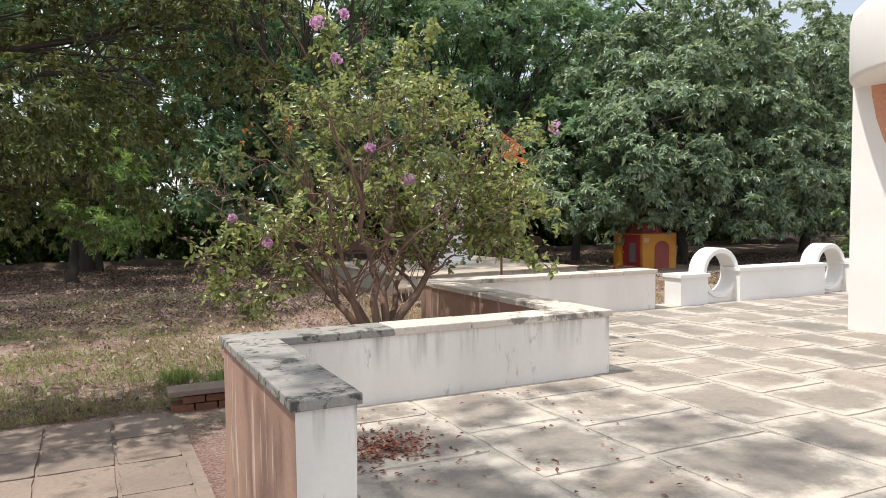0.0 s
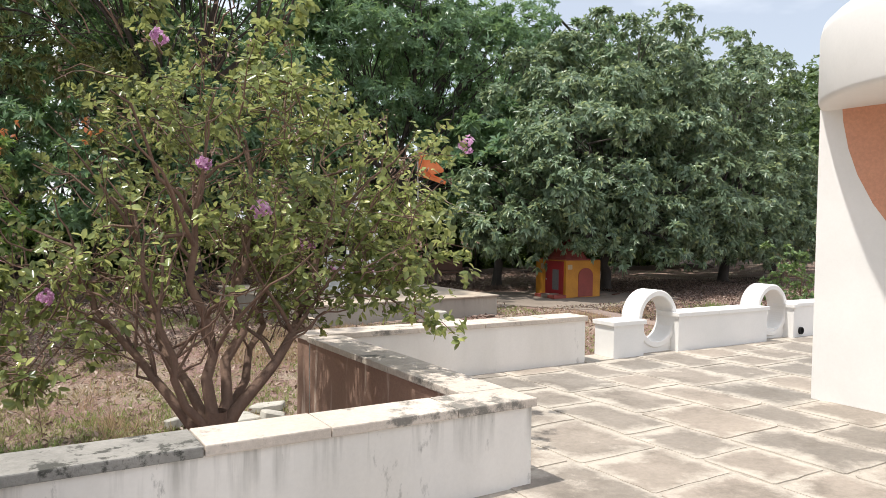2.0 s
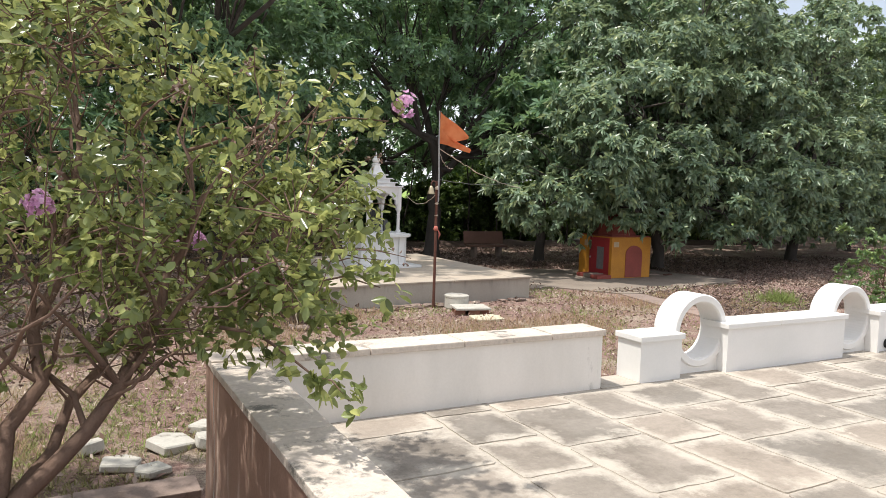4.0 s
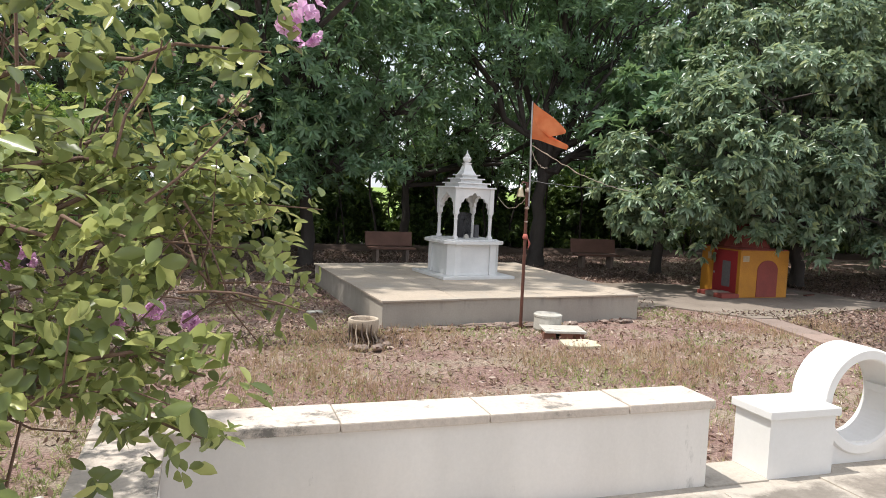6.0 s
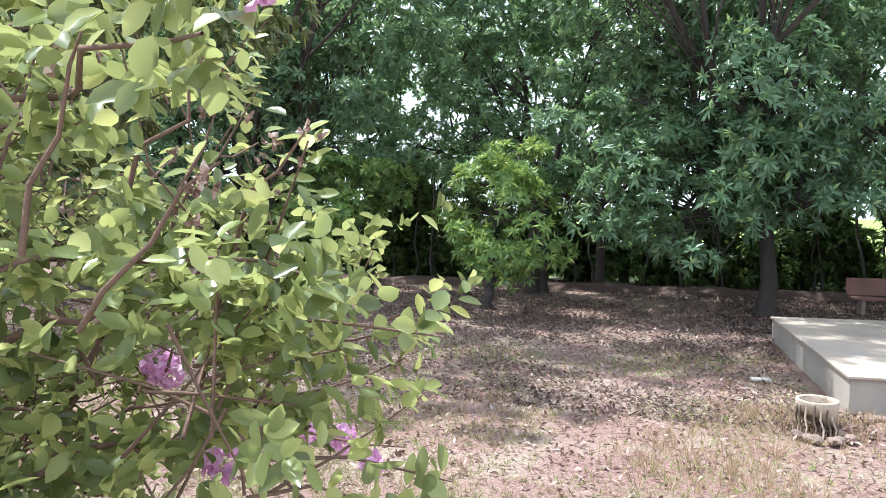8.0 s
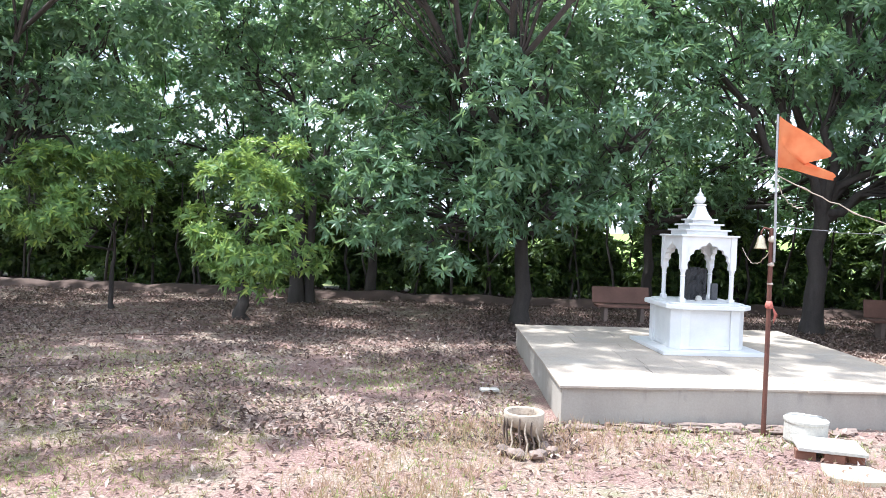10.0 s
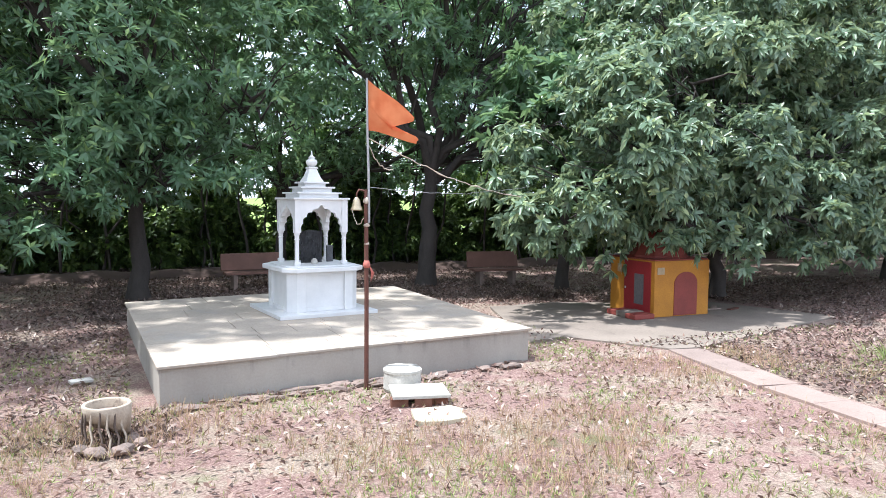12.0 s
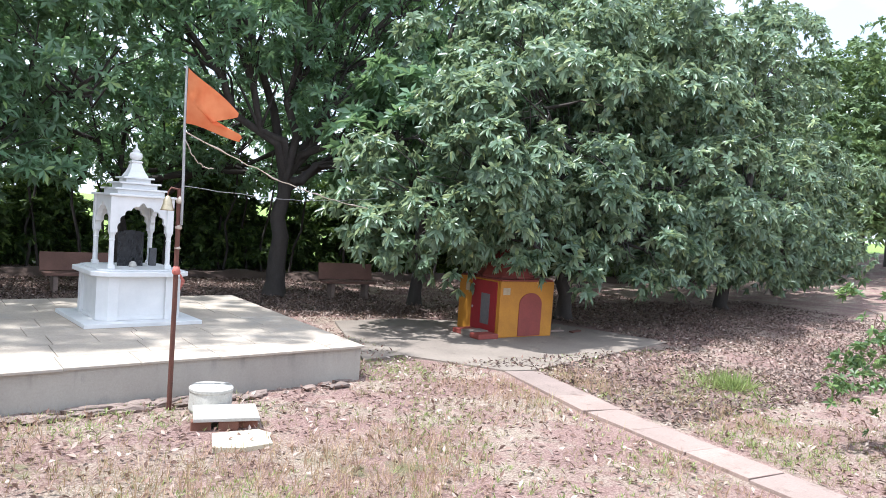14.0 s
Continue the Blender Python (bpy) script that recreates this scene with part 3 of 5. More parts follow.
for cx, cz, big, y0 in ((7.335, 0.385, 0.341, 5.915), (9.64, 0.375, 0.352, 5.945)):
    bm = bmesh.new()
    prof = [(big - 0.012, 0.0), (big, 0.014), (big, 0.256), (big - 0.012, 0.27), (big - 0.064, 0.27), (big - 0.074, 0.256), (big - 0.074, 0.014), (big - 0.064, 0.0)]
    n = 56
    rings = [[bm.verts.new((cx + r * math.cos(2 * math.pi * i / n), y0 + d, cz + r * math.sin(2 * math.pi * i / n))) for i in range(n)] for r, d in prof]
    for a, b in zip(rings, rings[1:] + rings[:1]):
        for i in range(n):
            bm.faces.new((a[i], b[i], b[(i + 1) % n], a[(i + 1) % n]))
    bmesh.ops.recalc_face_normals(bm, faces=bm.faces)
    r = tagged(part("parapet_ring", bm, WALL_CLEAN), "white plastered cement ring set upright in the parapet", "ring", "rings in the parapet")
    foot = boxes((cx - 0.30, y0 + 0.02, -0.02, cx + 0.30, y0 + 0.22, 0.13))
    part("ring_foot", foot, WALL_CLEAN, r)

# drain hole at the foot of the far parapet
bm = lathe(bmesh.new(), [(0.05, 0), (0.05, 0.03), (0.038, 0.03), (0.038, 0.005)], 20)
drain = tagged(part("drain_hole", bm, DARK), "dark round drain pipe end low in the white parapet", "drain pipe")
drain.matrix_world = pose(10.16, 5.862, 0.08, 90, 0, 0)

# tower wall with its round drum
bm = boxes((6.66, -3.0, -0.05, 6.96, 3.66, 2.47))
tower = tagged(part("wall_tower", bm, WALL_CLEAN), "tall white tower wall carrying a round drum above", "tower wall", kind="structure")
bm = bmesh.new()
curve = [(3.47, 2.455), (3.46, 2.35), (3.41, 2.12), (3.33, 1.90), (3.20, 1.66), (3.02, 1.42), (2.80, 1.24), (2.5, 1.1), (2.1, 1.02), (1.6, 1.02), (1.6, 2.455)]
lo = [bm.verts.new((6.656, y, z)) for y, z in curve]
hi = [bm.verts.new((6.664, y, z)) for y, z in curve]
bm.faces.new(lo)
for i in range(len(curve)):
    j = (i + 1) % len(curve)
    bm.faces.new((lo[i], hi[i], hi[j], lo[j]))
bmesh.ops.recalc_face_normals(bm, faces=bm.faces)
part("painted_panel", bm, SALMON, tower, "salmon-painted curved panel")
bm = lathe(bmesh.new(), [(0.05, 2.45), (1.46, 2.45), (1.49, 2.465), (1.50, 2.49), (1.50, 3.00), (1.48, 3.08), (1.42, 3.14), (1.30, 3.17), (0.05, 3.19)], 72, 7.2, 2.26)
part("drum", bm, WALL_CLEAN, tower, "round white overhanging drum", smooth=True)

# ---- garden paving and kerb at the foot of the terrace ----
rng = np.random.default_rng(5)
pave = tagged(part("pavement", boxes((-6.0, 0.86, LAWN - 0.2, 0.40, 6.10, LAWN + 0.0)), PAVE), "brown stone paving strip with dirt in its joints", "pavement", kind="structure")

kerb = thing("kerb", pose(0, 0, 0), "low brick kerb with pale slab top beside the parapet", "kerb")
part("kerb_top", boxes((0.33, 6.12, -0.51, 1.25, 6.42, -0.46), (1.26, 6.11, -0.512, 2.15, 6.41, -0.463), (2.16, 6.13, -0.508, 2.93, 6.42, -0.46), bevel=0.006), PATH_STONE, kerb, "pale stone slab top")
for i in range(12):
    for j in range(2):
        x = 0.36 + i * 0.215 + (0.1 if j else 0)
        if x + 0.2 < 2.93:
            part("brick", boxes((x, 6.15, LAWN - 0.02 + j * 0.078, x + 0.2, 6.38, LAWN + 0.048 + j * 0.078), bevel=0.006), BRICK, kerb)

# ---- shrine platform ----
P_FL, P_FR, P_BR, P_BL = (6.06, 13.60), (11.17, 14.19), (11.05, 19.70), (5.75, 19.03)


def lerp(a, b, t):
    return (a[0] + (b[0] - a[0]) * t, a[1] + (b[1] - a[1]) * t)


platform = thing("platform", pose(8.5, 16.6, LAWN), "raised cement platform paved with pale stone slabs", "platform")
inv = Matrix.Translation((-8.5, -16.6, -LAWN))
bm = prism(bmesh.new(), [P_FL, P_FR, P_BR, P_BL], LAWN - 0.2, -0.225)
bmesh.ops.transform(bm, matrix=inv, verts=bm.verts)
part("plinth", bm, PLATFORM_SIDE, platform, "grey cement-plastered side with damp streaks")
v0 = 0.0
row_no = 0
for depth in (0.11, 0.13, 0.12, 0.13, 0.12, 0.13, 0.13, 0.13):
    v1 = min(1.0, v0 + depth)
    u0 = 0.0
    while u0 < 0.999:
        u1 = min(1.0, u0 + rng.uniform(0.10, 0.30))
        if u1 > 0.9:
            u1 = 1.0
        g = 0.0008
        uu = (u0 - 0.006 if u0 == 0 else u0 + g, u1 + 0.006 if u1 == 1 else u1 - g)
        vv = (v0 - 0.004 - rng.uniform(0, 0.006) if v0 == 0 else v0 + g, v1 + 0.006 if v1 == 1 else v1 - g)
        q = [lerp(lerp(P_FL, P_FR, u), lerp(P_BL, P_BR, u), v) for u, v in ((uu[0], vv[0]), (uu[1], vv[0]), (uu[1], vv[1]), (uu[0], vv[1]))]
        bm = prism(bmesh.new(), q, -0.222, -0.19 + rng.uniform(-0.002, 0.002), 0.003)
        bmesh.ops.transform(bm, matrix=inv, verts=bm.verts)
        part("stone_slab", bm, PLATFORM_TOP, platform)
        u0 = u1
    v0 = v1

# rubble along the foot of the platform
for i in range(46):
    u = rng.uniform(-0.03, 1.0)
    x, y = lerp(P_FL, P_FR, u)
    bm = bmesh.new()
    bmesh.ops.create_icosphere(bm, subdivisions=2, radius=1.0)
    sx, sy, sz = rng.uniform(0.06, 0.26), rng.uniform(0.04, 0.09), rng.uniform(0.015, 0.04)
    for v in bm.verts:
        v.co *= 1 + 0.6 * noise.noise(v.co * 2.0 + Vector((i * 3.1, 0, 0)))
        v.co = Vector((v.co.x * sx, v.co.y * sy, v.co.z * sz))
    st = tagged(part("rubble_stone", bm, ROCK), "rough brown field stone at the platform's foot", "stone", "rubble along the platform")
    st.matrix_world = pose(x + 0.02, y - rng.uniform(0.04, 0.32), LAWN + sz * 0.3, 0, 0, rng.normal(6, 14))

# ---- domed marble shrine ----
SHR = pose(8.62, 17.02, -0.19, 0, 0, 6.8)
shrine = thing("shrine", SHR, "small white marble pavilion shrine with scalloped arches", "shrine")
part("base_slab", boxes((-0.83, -0.83, 0.0, 0.83, 0.83, 0.06), bevel=0.008), MARBLE, shrine)


def octagon(r, c):
    return [(-r + c, -r), (r - c, -r), (r, -r + c), (r, r - c), (r - c, r), (-r + c, r), (-r, r - c), (-r, -r + c)]


# a recessed die between four cut-cornered piers
part("pedestal", prism(bmesh.new(), octagon(0.565, 0.12), 0.062, 0.70), MARBLE, shrine)
for k in range(4):
    bm = prism(bmesh.new(), [(0.335, 0.50), (0.335, 0.605), (0.475, 0.605), (0.605, 0.475), (0.605, 0.335), (0.50, 0.335)][::-1], 0.061, 0.702, 0.004)
    bmesh.ops.rotate(bm, verts=bm.verts, matrix=Matrix.Rotation(k * math.pi / 2, 3, "Z"))
    part("corner_pier", bm, MARBLE, shrine)
    for z0, z1 in ((0.063, 0.12), (0.64, 0.699)):
        bm = boxes((-0.332, -0.583, z0, 0.332, -0.567, z1), bevel=0.004)
        bmesh.ops.rotate(bm, verts=bm.verts, matrix=Matrix.Rotation(k * math.pi / 2, 3, "Z"))
        part("panel_moulding", bm, MARBLE, shrine)
part("table_slab", prism(bmesh.new(), octagon(0.70, 0.19), 0.703, 0.775, 0.010), MARBLE, shrine)
part("table_step", prism(bmesh.new(), octagon(0.60, 0.14), 0.776, 0.80, 0.004), MARBLE, shrine)
C = 0.405
SPRING, EAVE = 1.33, 1.862
for cx in (-C, C):
    for cy in (-C, C):
        bm = bmesh.new()
        prism(bm, [(cx + x * 0.046, cy + y * 0.046) for x, y in ((-1, -1), (1, -1), (1, 1), (-1, 1))], 0.80, 0.86, 0.004)
        lathe(bm, [(0.041, 0.86), (0.037, 0.89), (0.037, 1.21), (0.046, 1.225), (0.037, 1.24), (0.039, 1.28), (0.052, 1.315), (0.052, SPRING)], 8, cx, cy)
        part("column", bm, MARBLE, shrine)


def scallop_arch():
    """A panel with a pointed, many-lobed arch cut through it, in the plane y = 0."""
    half, wide, rise, t = C - 0.046, 0.345, 0.385, 0.035
    lobes, steps = 9, 5
    inner = []
    for i in range(lobes * steps + 1):
        a = math.pi * i / (lobes * steps)
        r = 0.955 + 0.075 * abs(math.sin(a * lobes))
        ogee = 0.055 * max(0.0, 1 - abs(a - math.pi / 2) / 0.35) ** 1.5
        inner.append((-wide * math.cos(a) * r, SPRING + rise * math.sin(a) ** 0.85 * r + ogee))
    inner[0], inner[-1] = (-wide, SPRING), (wide, SPRING)
    bm = bmesh.new()
    outer = [(half * max(-1, min(1, x / 0.30)), EAVE if abs(x) < 0.30 else SPRING + (EAVE - SPRING) * max(0.0, (wide - abs(x)) / (wide - 0.30))) for x, z in inner]
    f = [[bm.verts.new((x, y, z)) for x, z in pts] for pts in (inner, outer) for y in (-t, t)]
    ia, ib, oa, ob = f
    for i in range(len(inner) - 1):
        bm.faces.new((ia[i], ia[i + 1], oa[i + 1], oa[i]))
        bm.faces.new((ib[i + 1], ib[i], ob[i], ob[i + 1]))
        bm.faces.new((ia[i + 1], ia[i], ib[i], ib[i + 1]))
    return bm


for k in range(4):
    bm = scallop_arch()
    bmesh.ops.translate(bm, verts=bm.verts, vec=(0, -C, 0))
    bmesh.ops.rotate(bm, verts=bm.verts, matrix=Matrix.Rotation(k * math.pi / 2, 3, "Z"))
    bmesh.ops.remove_doubles(bm, verts=bm.verts, dist=0.001)
    bmesh.ops.recalc_face_normals(bm, faces=bm.faces)
    part("arch_panel", bm, MARBLE, shrine)
for cx in (-C, C):
    for cy in (-C, C):
        part("arch_pier", boxes((cx - 0.048, cy - 0.048, SPRING, cx + 0.048, cy + 0.048, EAVE - 0.001)), MARBLE, shrine)
part("eave", boxes((-0.485, -0.485, EAVE, 0.485, 0.485, 1.893), bevel=0.008), MARBLE, shrine)
for r, z in ((0.385, 1.893), (0.30, 1.985), (0.222, 2.067)):
    part("roof_tier", boxes((-r + 0.045, -r + 0.045, z, r - 0.045, r - 0.045, z + 0.065), (-r, -r, z + 0.065, r, r, z + 0.091), bevel=0.005), MARBLE, shrine)
bm = bmesh.new()
rings = []
for r, z in ((0.215, 2.158), (0.205, 2.18), (0.160, 2.235), (0.120, 2.31), (0.092, 2.375), (0.115, 2.382), (0.115, 2.398), (0.08, 2.41)):
    rings.append([bm.verts.new((r * math.cos(a), r * math.sin(a), z)) for a in (math.pi / 4 + k * math.pi / 2 for k in range(4))])
for a, b in zip(rings, rings[1:]):
    for i in range(4):
        bm.faces.new((a[i], a[(i + 1) % 4], b[(i + 1) % 4], b[i]))
bm.faces.new(rings[-1])
bm.faces.new(rings[0][::-1])
part("spire", bm, MARBLE, shrine)
part("finial", lathe(bmesh.new(), [(0.04, 2.41), (0.080, 2.44), (0.095, 2.48), (0.085, 2.52), (0.045, 2.545), (0.06, 2.56), (0.035, 2.585), (0.016, 2.61), (0.012, 2.65), (0.004, 2.68)], 18), MARBLE, shrine, smooth=True)

# the stone image, a plain carved slab, and small offerings on the table
bm = bmesh.new()
cols, rowz = 19, 24
for i in range(cols):
    for j in range(rowz):
        u, w = i / (cols - 1) - 0.5, j / (rowz - 1)
        bm.verts.new((u * 0.38, -0.045 - 0.05 * max(0, noise.noise(Vector((u * 13, w * 9, 2.5)))) - 0.05 * max(0, 1 - (u * 3.4) ** 2 - ((w - 0.5) * 2.1) ** 2) - 0.012 * (abs(u) > 0.42), w * (0.55 - 0.03 * (2 * u) ** 2)))
bm.verts.ensure_lookup_table()
for i in range(cols - 1):
    for j in range(rowz - 1):
        a = i * rowz + j
        bm.faces.new([bm.verts[k] for k in (a, a + rowz, a + rowz + 1, a + 1)])
bmesh.ops.solidify(bm, geom=bm.faces, thickness=-0.07)
idol = tagged(part("carved_stone", bm, IDOL_STONE), "dark carved stone slab standing inside the white shrine", "carving")
idol.matrix_world = SHR @ pose(0.0, 0.10, 0.80)
bm = lathe(bmesh.new(), [(0.05, 0), (0.06, 0.02), (0.045, 0.07), (0.02, 0.09)], 12)
off = tagged(part("stone_lingam", bm, STONE_PALE), "small pale rounded stone offering on the shrine table", "offering")
off.matrix_world = SHR @ pose(-0.02, -0.16, 0.80)
bm = boxes((-0.055, -0.03, 0, 0.055, 0.03, 0.28), bevel=0.012)
s2 = tagged(part("carved_stone", bm, IDOL_STONE), "smaller dark carved stone beside a shrine column", "carving")
s2.matrix_world = SHR @ pose(0.36, 0.12, 0.80)

# ---- flag pole ----
POLE = pose(8.43, 13.47, LAWN)
pole = thing("flag_pole", POLE, "thin rusty iron flag pole wound with thread, bell attached", "flag pole")
v, f = [], []
tube(v, f, [(0, 0, -0.2), (0.0, 0, 1.2), (-0.01, 0, 2.45)], [0.028, 0.027, 0.026], 10)
soup("lower_pipe", v, f, RUST, pole, "rusty red-brown pipe", True)
v, f = [], []
tube(v, f, [(0.02, -0.03, 2.05), (0.015, -0.03, 2.6), (0.0, -0.03, 3.1), (-0.01, -0.03, 3.78)], [0.016, 0.016, 0.015, 0.013], 8)
soup("upper_pipe", v, f, STEEL, pole, "thin grey upper pipe", True)
for z, r, h in ((1.50, 0.048, 0.09), (1.78, 0.036, 0.03), (2.0, 0.04, 0.05), (2.28, 0.045, 0.08)):
    bm = lathe(bmesh.new(), [(r * 0.7, z), (r, z + h * 0.3), (r * 0.85, z + h * 0.6), (r * 0.65, z + h)], 12)
    part("thread_binding", bm, CLOTH_RED if z < 1.7 else ROPE, pole, "faded sacred thread binding", smooth=True)
v, f = [], []
for k in range(5):
    tube(v, f, [(0.03, -0.03, 1.52), (0.05 + 0.008 * k, -0.035, 1.44), (0.045 + 0.01 * k, -0.03, 1.33 + 0.02 * k)], [0.006, 0.005, 0.003], 4)
soup("thread_tail", v, f, CLOTH_RED, pole)
v, f = [], []
tube(v, f, [(0, 0, 2.43), (-0.10, -0.01, 2.45), (-0.13, -0.01, 2.40), (-0.13, -0.01, 2.36)], [0.012, 0.012, 0.01, 0.008], 6)
soup("bracket", v, f, RUST, pole)
bm = lathe(bmesh.new(), [(0.075, 2.20), (0.07, 2.215), (0.05, 2.27), (0.042, 2.32), (0.025, 2.35), (0.01, 2.362)], 18, -0.13, -0.01)
part("bell", bm, BRASS, pole, "small brass bell", smooth=True)
# flag, torn at its fly end
bm = bmesh.new()
NU, NV = 22, 14
grid = []
for i in range(NU + 1):
    u = i / NU
    col = []
    for j in range(NV + 1):
        w = j / NV
        lo, hi = 0.0 - 0.14 * u + 0.02 * math.sin(5 * u), 0.60 - 0.44 * u
        notch = 0.78 - 0.42 * math.exp(-((w - 0.58) / 0.20) ** 2)
        x = u * notch * (0.98 if 0.1 < w < 0.9 else 0.94)
        y = 0.06 * math.sin(6 * x + 2.0 * w) * min(1, 3 * u)
        col.append(bm.verts.new((x * 0.70, y - 0.30 * x, lo + (hi - lo) * w)))
    grid.append(col)
for i in range(NU):
    for j in range(NV):
        bm.faces.new((grid[i][j], grid[i + 1][j], grid[i + 1][j + 1], grid[i][j + 1]))
flag = tagged(part("flag", bm, FLAG, smooth=True), "torn saffron-orange pennant flying from the flag pole", "flag")
flag.matrix_world = POLE @ pose(0.008, -0.035, 3.16)

# lines strung from the pole
rng = np.random.default_rng(9)
for label, a, b, sag, r in (("knotted pale rope slung from flag pole to tree", (8.44, 13.45, 2.42), (12.2, 16.2, 1.75), -0.12, 0.007),
                            ("dark thin wire from flag pole to tree", (8.44, 13.45, 1.83), (12.6, 16.6, 1.95), -0.10, 0.004),
                            ("short frayed cord hanging on the flag pole", (8.43, 13.43, 2.35), (8.78, 13.5, 2.05), -0.10, 0.006),
                            ("sagging cord from shrine eave to flag pole", (9.15, 16.45, 1.52), (8.43, 13.48, 1.56), -0.22, 0.005)):
    v, f = [], []
    tube(v, f, wander(a, b, 24, 0.008, rng, sag), [r * (1.9 if i % 6 == 3 and r > 0.0065 else 1.0) for i in range(25)], 5)
    tagged(soup("hanging_rope", v, f, ROPE if r > 0.0045 else STEEL), label, "rope", "lines at the flag pole")

# ---- stone seat, step slabs, broken pot ----
bm = lathe(bmesh.new(), [(0.225, 0), (0.235, 0.03), (0.232, 0.22), (0.24, 0.235), (0.24, 0.262), (0.225, 0.272), (0.02, 0.274)], 28)
for v in bm.verts:
    v.co += v.co.normalized() * 0.012 * noise.noise(v.co * 7)
st = tagged(part("stone_drum", bm, STONE_PALE, smooth=False), "round pale stone drum seat flecked with paint", "stone seat")
st.matrix_world = pose(8.83, 13.27, LAWN)
slab = thing("step_slab", pose(8.84, 12.76, LAWN, 0, 0, -14), "pale stone step slab resting on old bricks", "step slab")
part("slab", boxes((-0.33, -0.27, 0.085, 0.33, 0.27, 0.125), bevel=0.008), STONE_PALE, slab)
for x, y in ((-0.25, -0.17), (0.02, -0.2), (0.22, -0.12), (-0.2, 0.15), (0.15, 0.16)):
    part("brick", boxes((x - 0.1, y - 0.055, -0.02, x + 0.1, y + 0.055, 0.083), bevel=0.008), BRICK, slab)
sl = tagged(part("step_slab", prism(bmesh.new(), [(-0.30, -0.22), (-0.02, -0.27), (0.27, -0.19), (0.26, 0.0), (0.31, 0.12), (0.20, 0.27), (-0.26, 0.22)], -0.03, 0.035, 0.006), STONE_YELLOW), "yellowish broken flagstone lying on the ground", "step slab")
sl.matrix_world = pose(8.80, 12.09, LAWN, 0, 0, -10)
fl = tagged(part("flat_stone", boxes((-0.13, -0.08, 0, 0.13, 0.08, 0.04), bevel=0.012), STONE_PALE), "small flat pale stone on the lawn", "stone")
fl.matrix_world = pose(5.2, 15.1, LAWN, 0, 0, 15)

pot = thing("broken_basin", pose(5.55, 12.62, LAWN), "broken tan cement ring with dry stems above loose stones", "basin")
bm = bmesh.new()
n = 40
ring = []
for i in range(n):
    a = 2 * math.pi * i / n
    low = 0.11 + 0.05 * noise.noise(Vector((math.cos(a) * 2.5, math.sin(a) * 2.5, 3))) + 0.11 * math.cos(a - 4.0)
    c, q = math.cos(a), math.sin(a)
    ring.append([bm.verts.new((r * c, r * q, z)) for r, z in ((0.205, low), (0.222, 0.352), (0.216, 0.362), (0.190, 0.360), (0.183, 0.350), (0.180, low + 0.01))])
for i in range(n):
    a, b = ring[i], ring[(i + 1) % n]
    for k in range(6):
        bm.faces.new((a[k], b[k], b[(k + 1) % 6], a[(k + 1) % 6]))
bmesh.ops.recalc_face_normals(bm, faces=bm.faces)
part("ring", bm, TAN_CEMENT, pot, "tan cement ring with a broken lower edge", smooth=True)
part("ring_fill", lathe(bmesh.new(), [(0.182, 0.27), (0.10, 0.285), (0.01, 0.28)], 20), ROCK, pot)
for k, (x, y) in enumerate(((-0.19, -0.05), (-0.12, -0.15), (-0.05, -0.19), (0.01, -0.195), (0.07, -0.18), (0.12, -0.14), (-0.165, -0.10))):
    v, f = [], []
    tube(v, f, [(x * 1.3, y * 1.6, -0.05), (x * 1.2 + 0.02, y * 1.35, 0.08), (x * 1.1 - 0.01, y * 1.18, 0.18), (x * 1.05, y * 1.08, 0.33)], [0.012, 0.010, 0.012, 0.008], 6)
    soup("dry_stem", v, f, TAN_CEMENT if k % 2 else TWIG, pot)
for k in range(8):
    a = 3.4 + k * 0.52
    bm = bmesh.new()
    bmesh.ops.create_icosphere(bm, subdivisions=2, radius=0.07)
    for v in bm.verts:
        v.co *= 1 + 0.5 * noise.noise(v.co * 12 + Vector((k, 0, 0)))
        v.co.z *= 0.65
    bmesh.ops.translate(bm, verts=bm.verts, vec=(0.24 * math.cos(a) + 0.05 * (k % 2), 0.22 * math.sin(a) - 0.20, 0.02))
    part("loose_stone", bm, ROCK, pot)

# ---- concrete pad, path ----
pad = [(11.75, 15.15), (12.55, 15.35), (13.59, 13.85), (14.07, 13.78), (19.1, 15.15), (18.2, 17.6), (14.6, 18.95), (13.0, 18.85)]
tagged(part("concrete_pad", prism(bmesh.new(), pad, LAWN - 0.15, LAWN + 0.026, 0.004), CONCRETE), "worn grey concrete apron round the painted shrine", "pavement", kind="structure")
path = thing("garden_path", pose(13, 10, LAWN), "narrow path of pale pinkish stone slabs", "path", kind="structure")
way = [(13.83, 13.80), (13.33, 11.60), (13.10, 9.2), (12.9, 6.6)]
k = 0
for a, b in zip(way, way[1:]):
    n = max(1, round(math.dist(a, b) / 0.72))
    d = Vector((b[0] - a[0], b[1] - a[1])).normalized()
    for i in range(n):
        s = Vector((-d.y, d.x)) * (0.275 + rng.uniform(-0.02, 0.02))
        p, q = lerp(a, b, i / n + 0.003), lerp(a, b, (i + 1) / n - 0.003)
        bm = prism(bmesh.new(), [(p[0] - s.x - 13, p[1] - s.y - 10), (p[0] + s.x - 13, p[1] + s.y - 10), (q[0] + s.x - 13, q[1] + s.y - 10), (q[0] - s.x - 13, q[1] - s.y - 10)], -0.1, 0.016 + 0.004 * (k % 3), 0.005)
        bmesh.ops.recalc_face_normals(bm, faces=bm.faces)
        part("path_slab", bm, PATH_STONE, path)
        k += 1

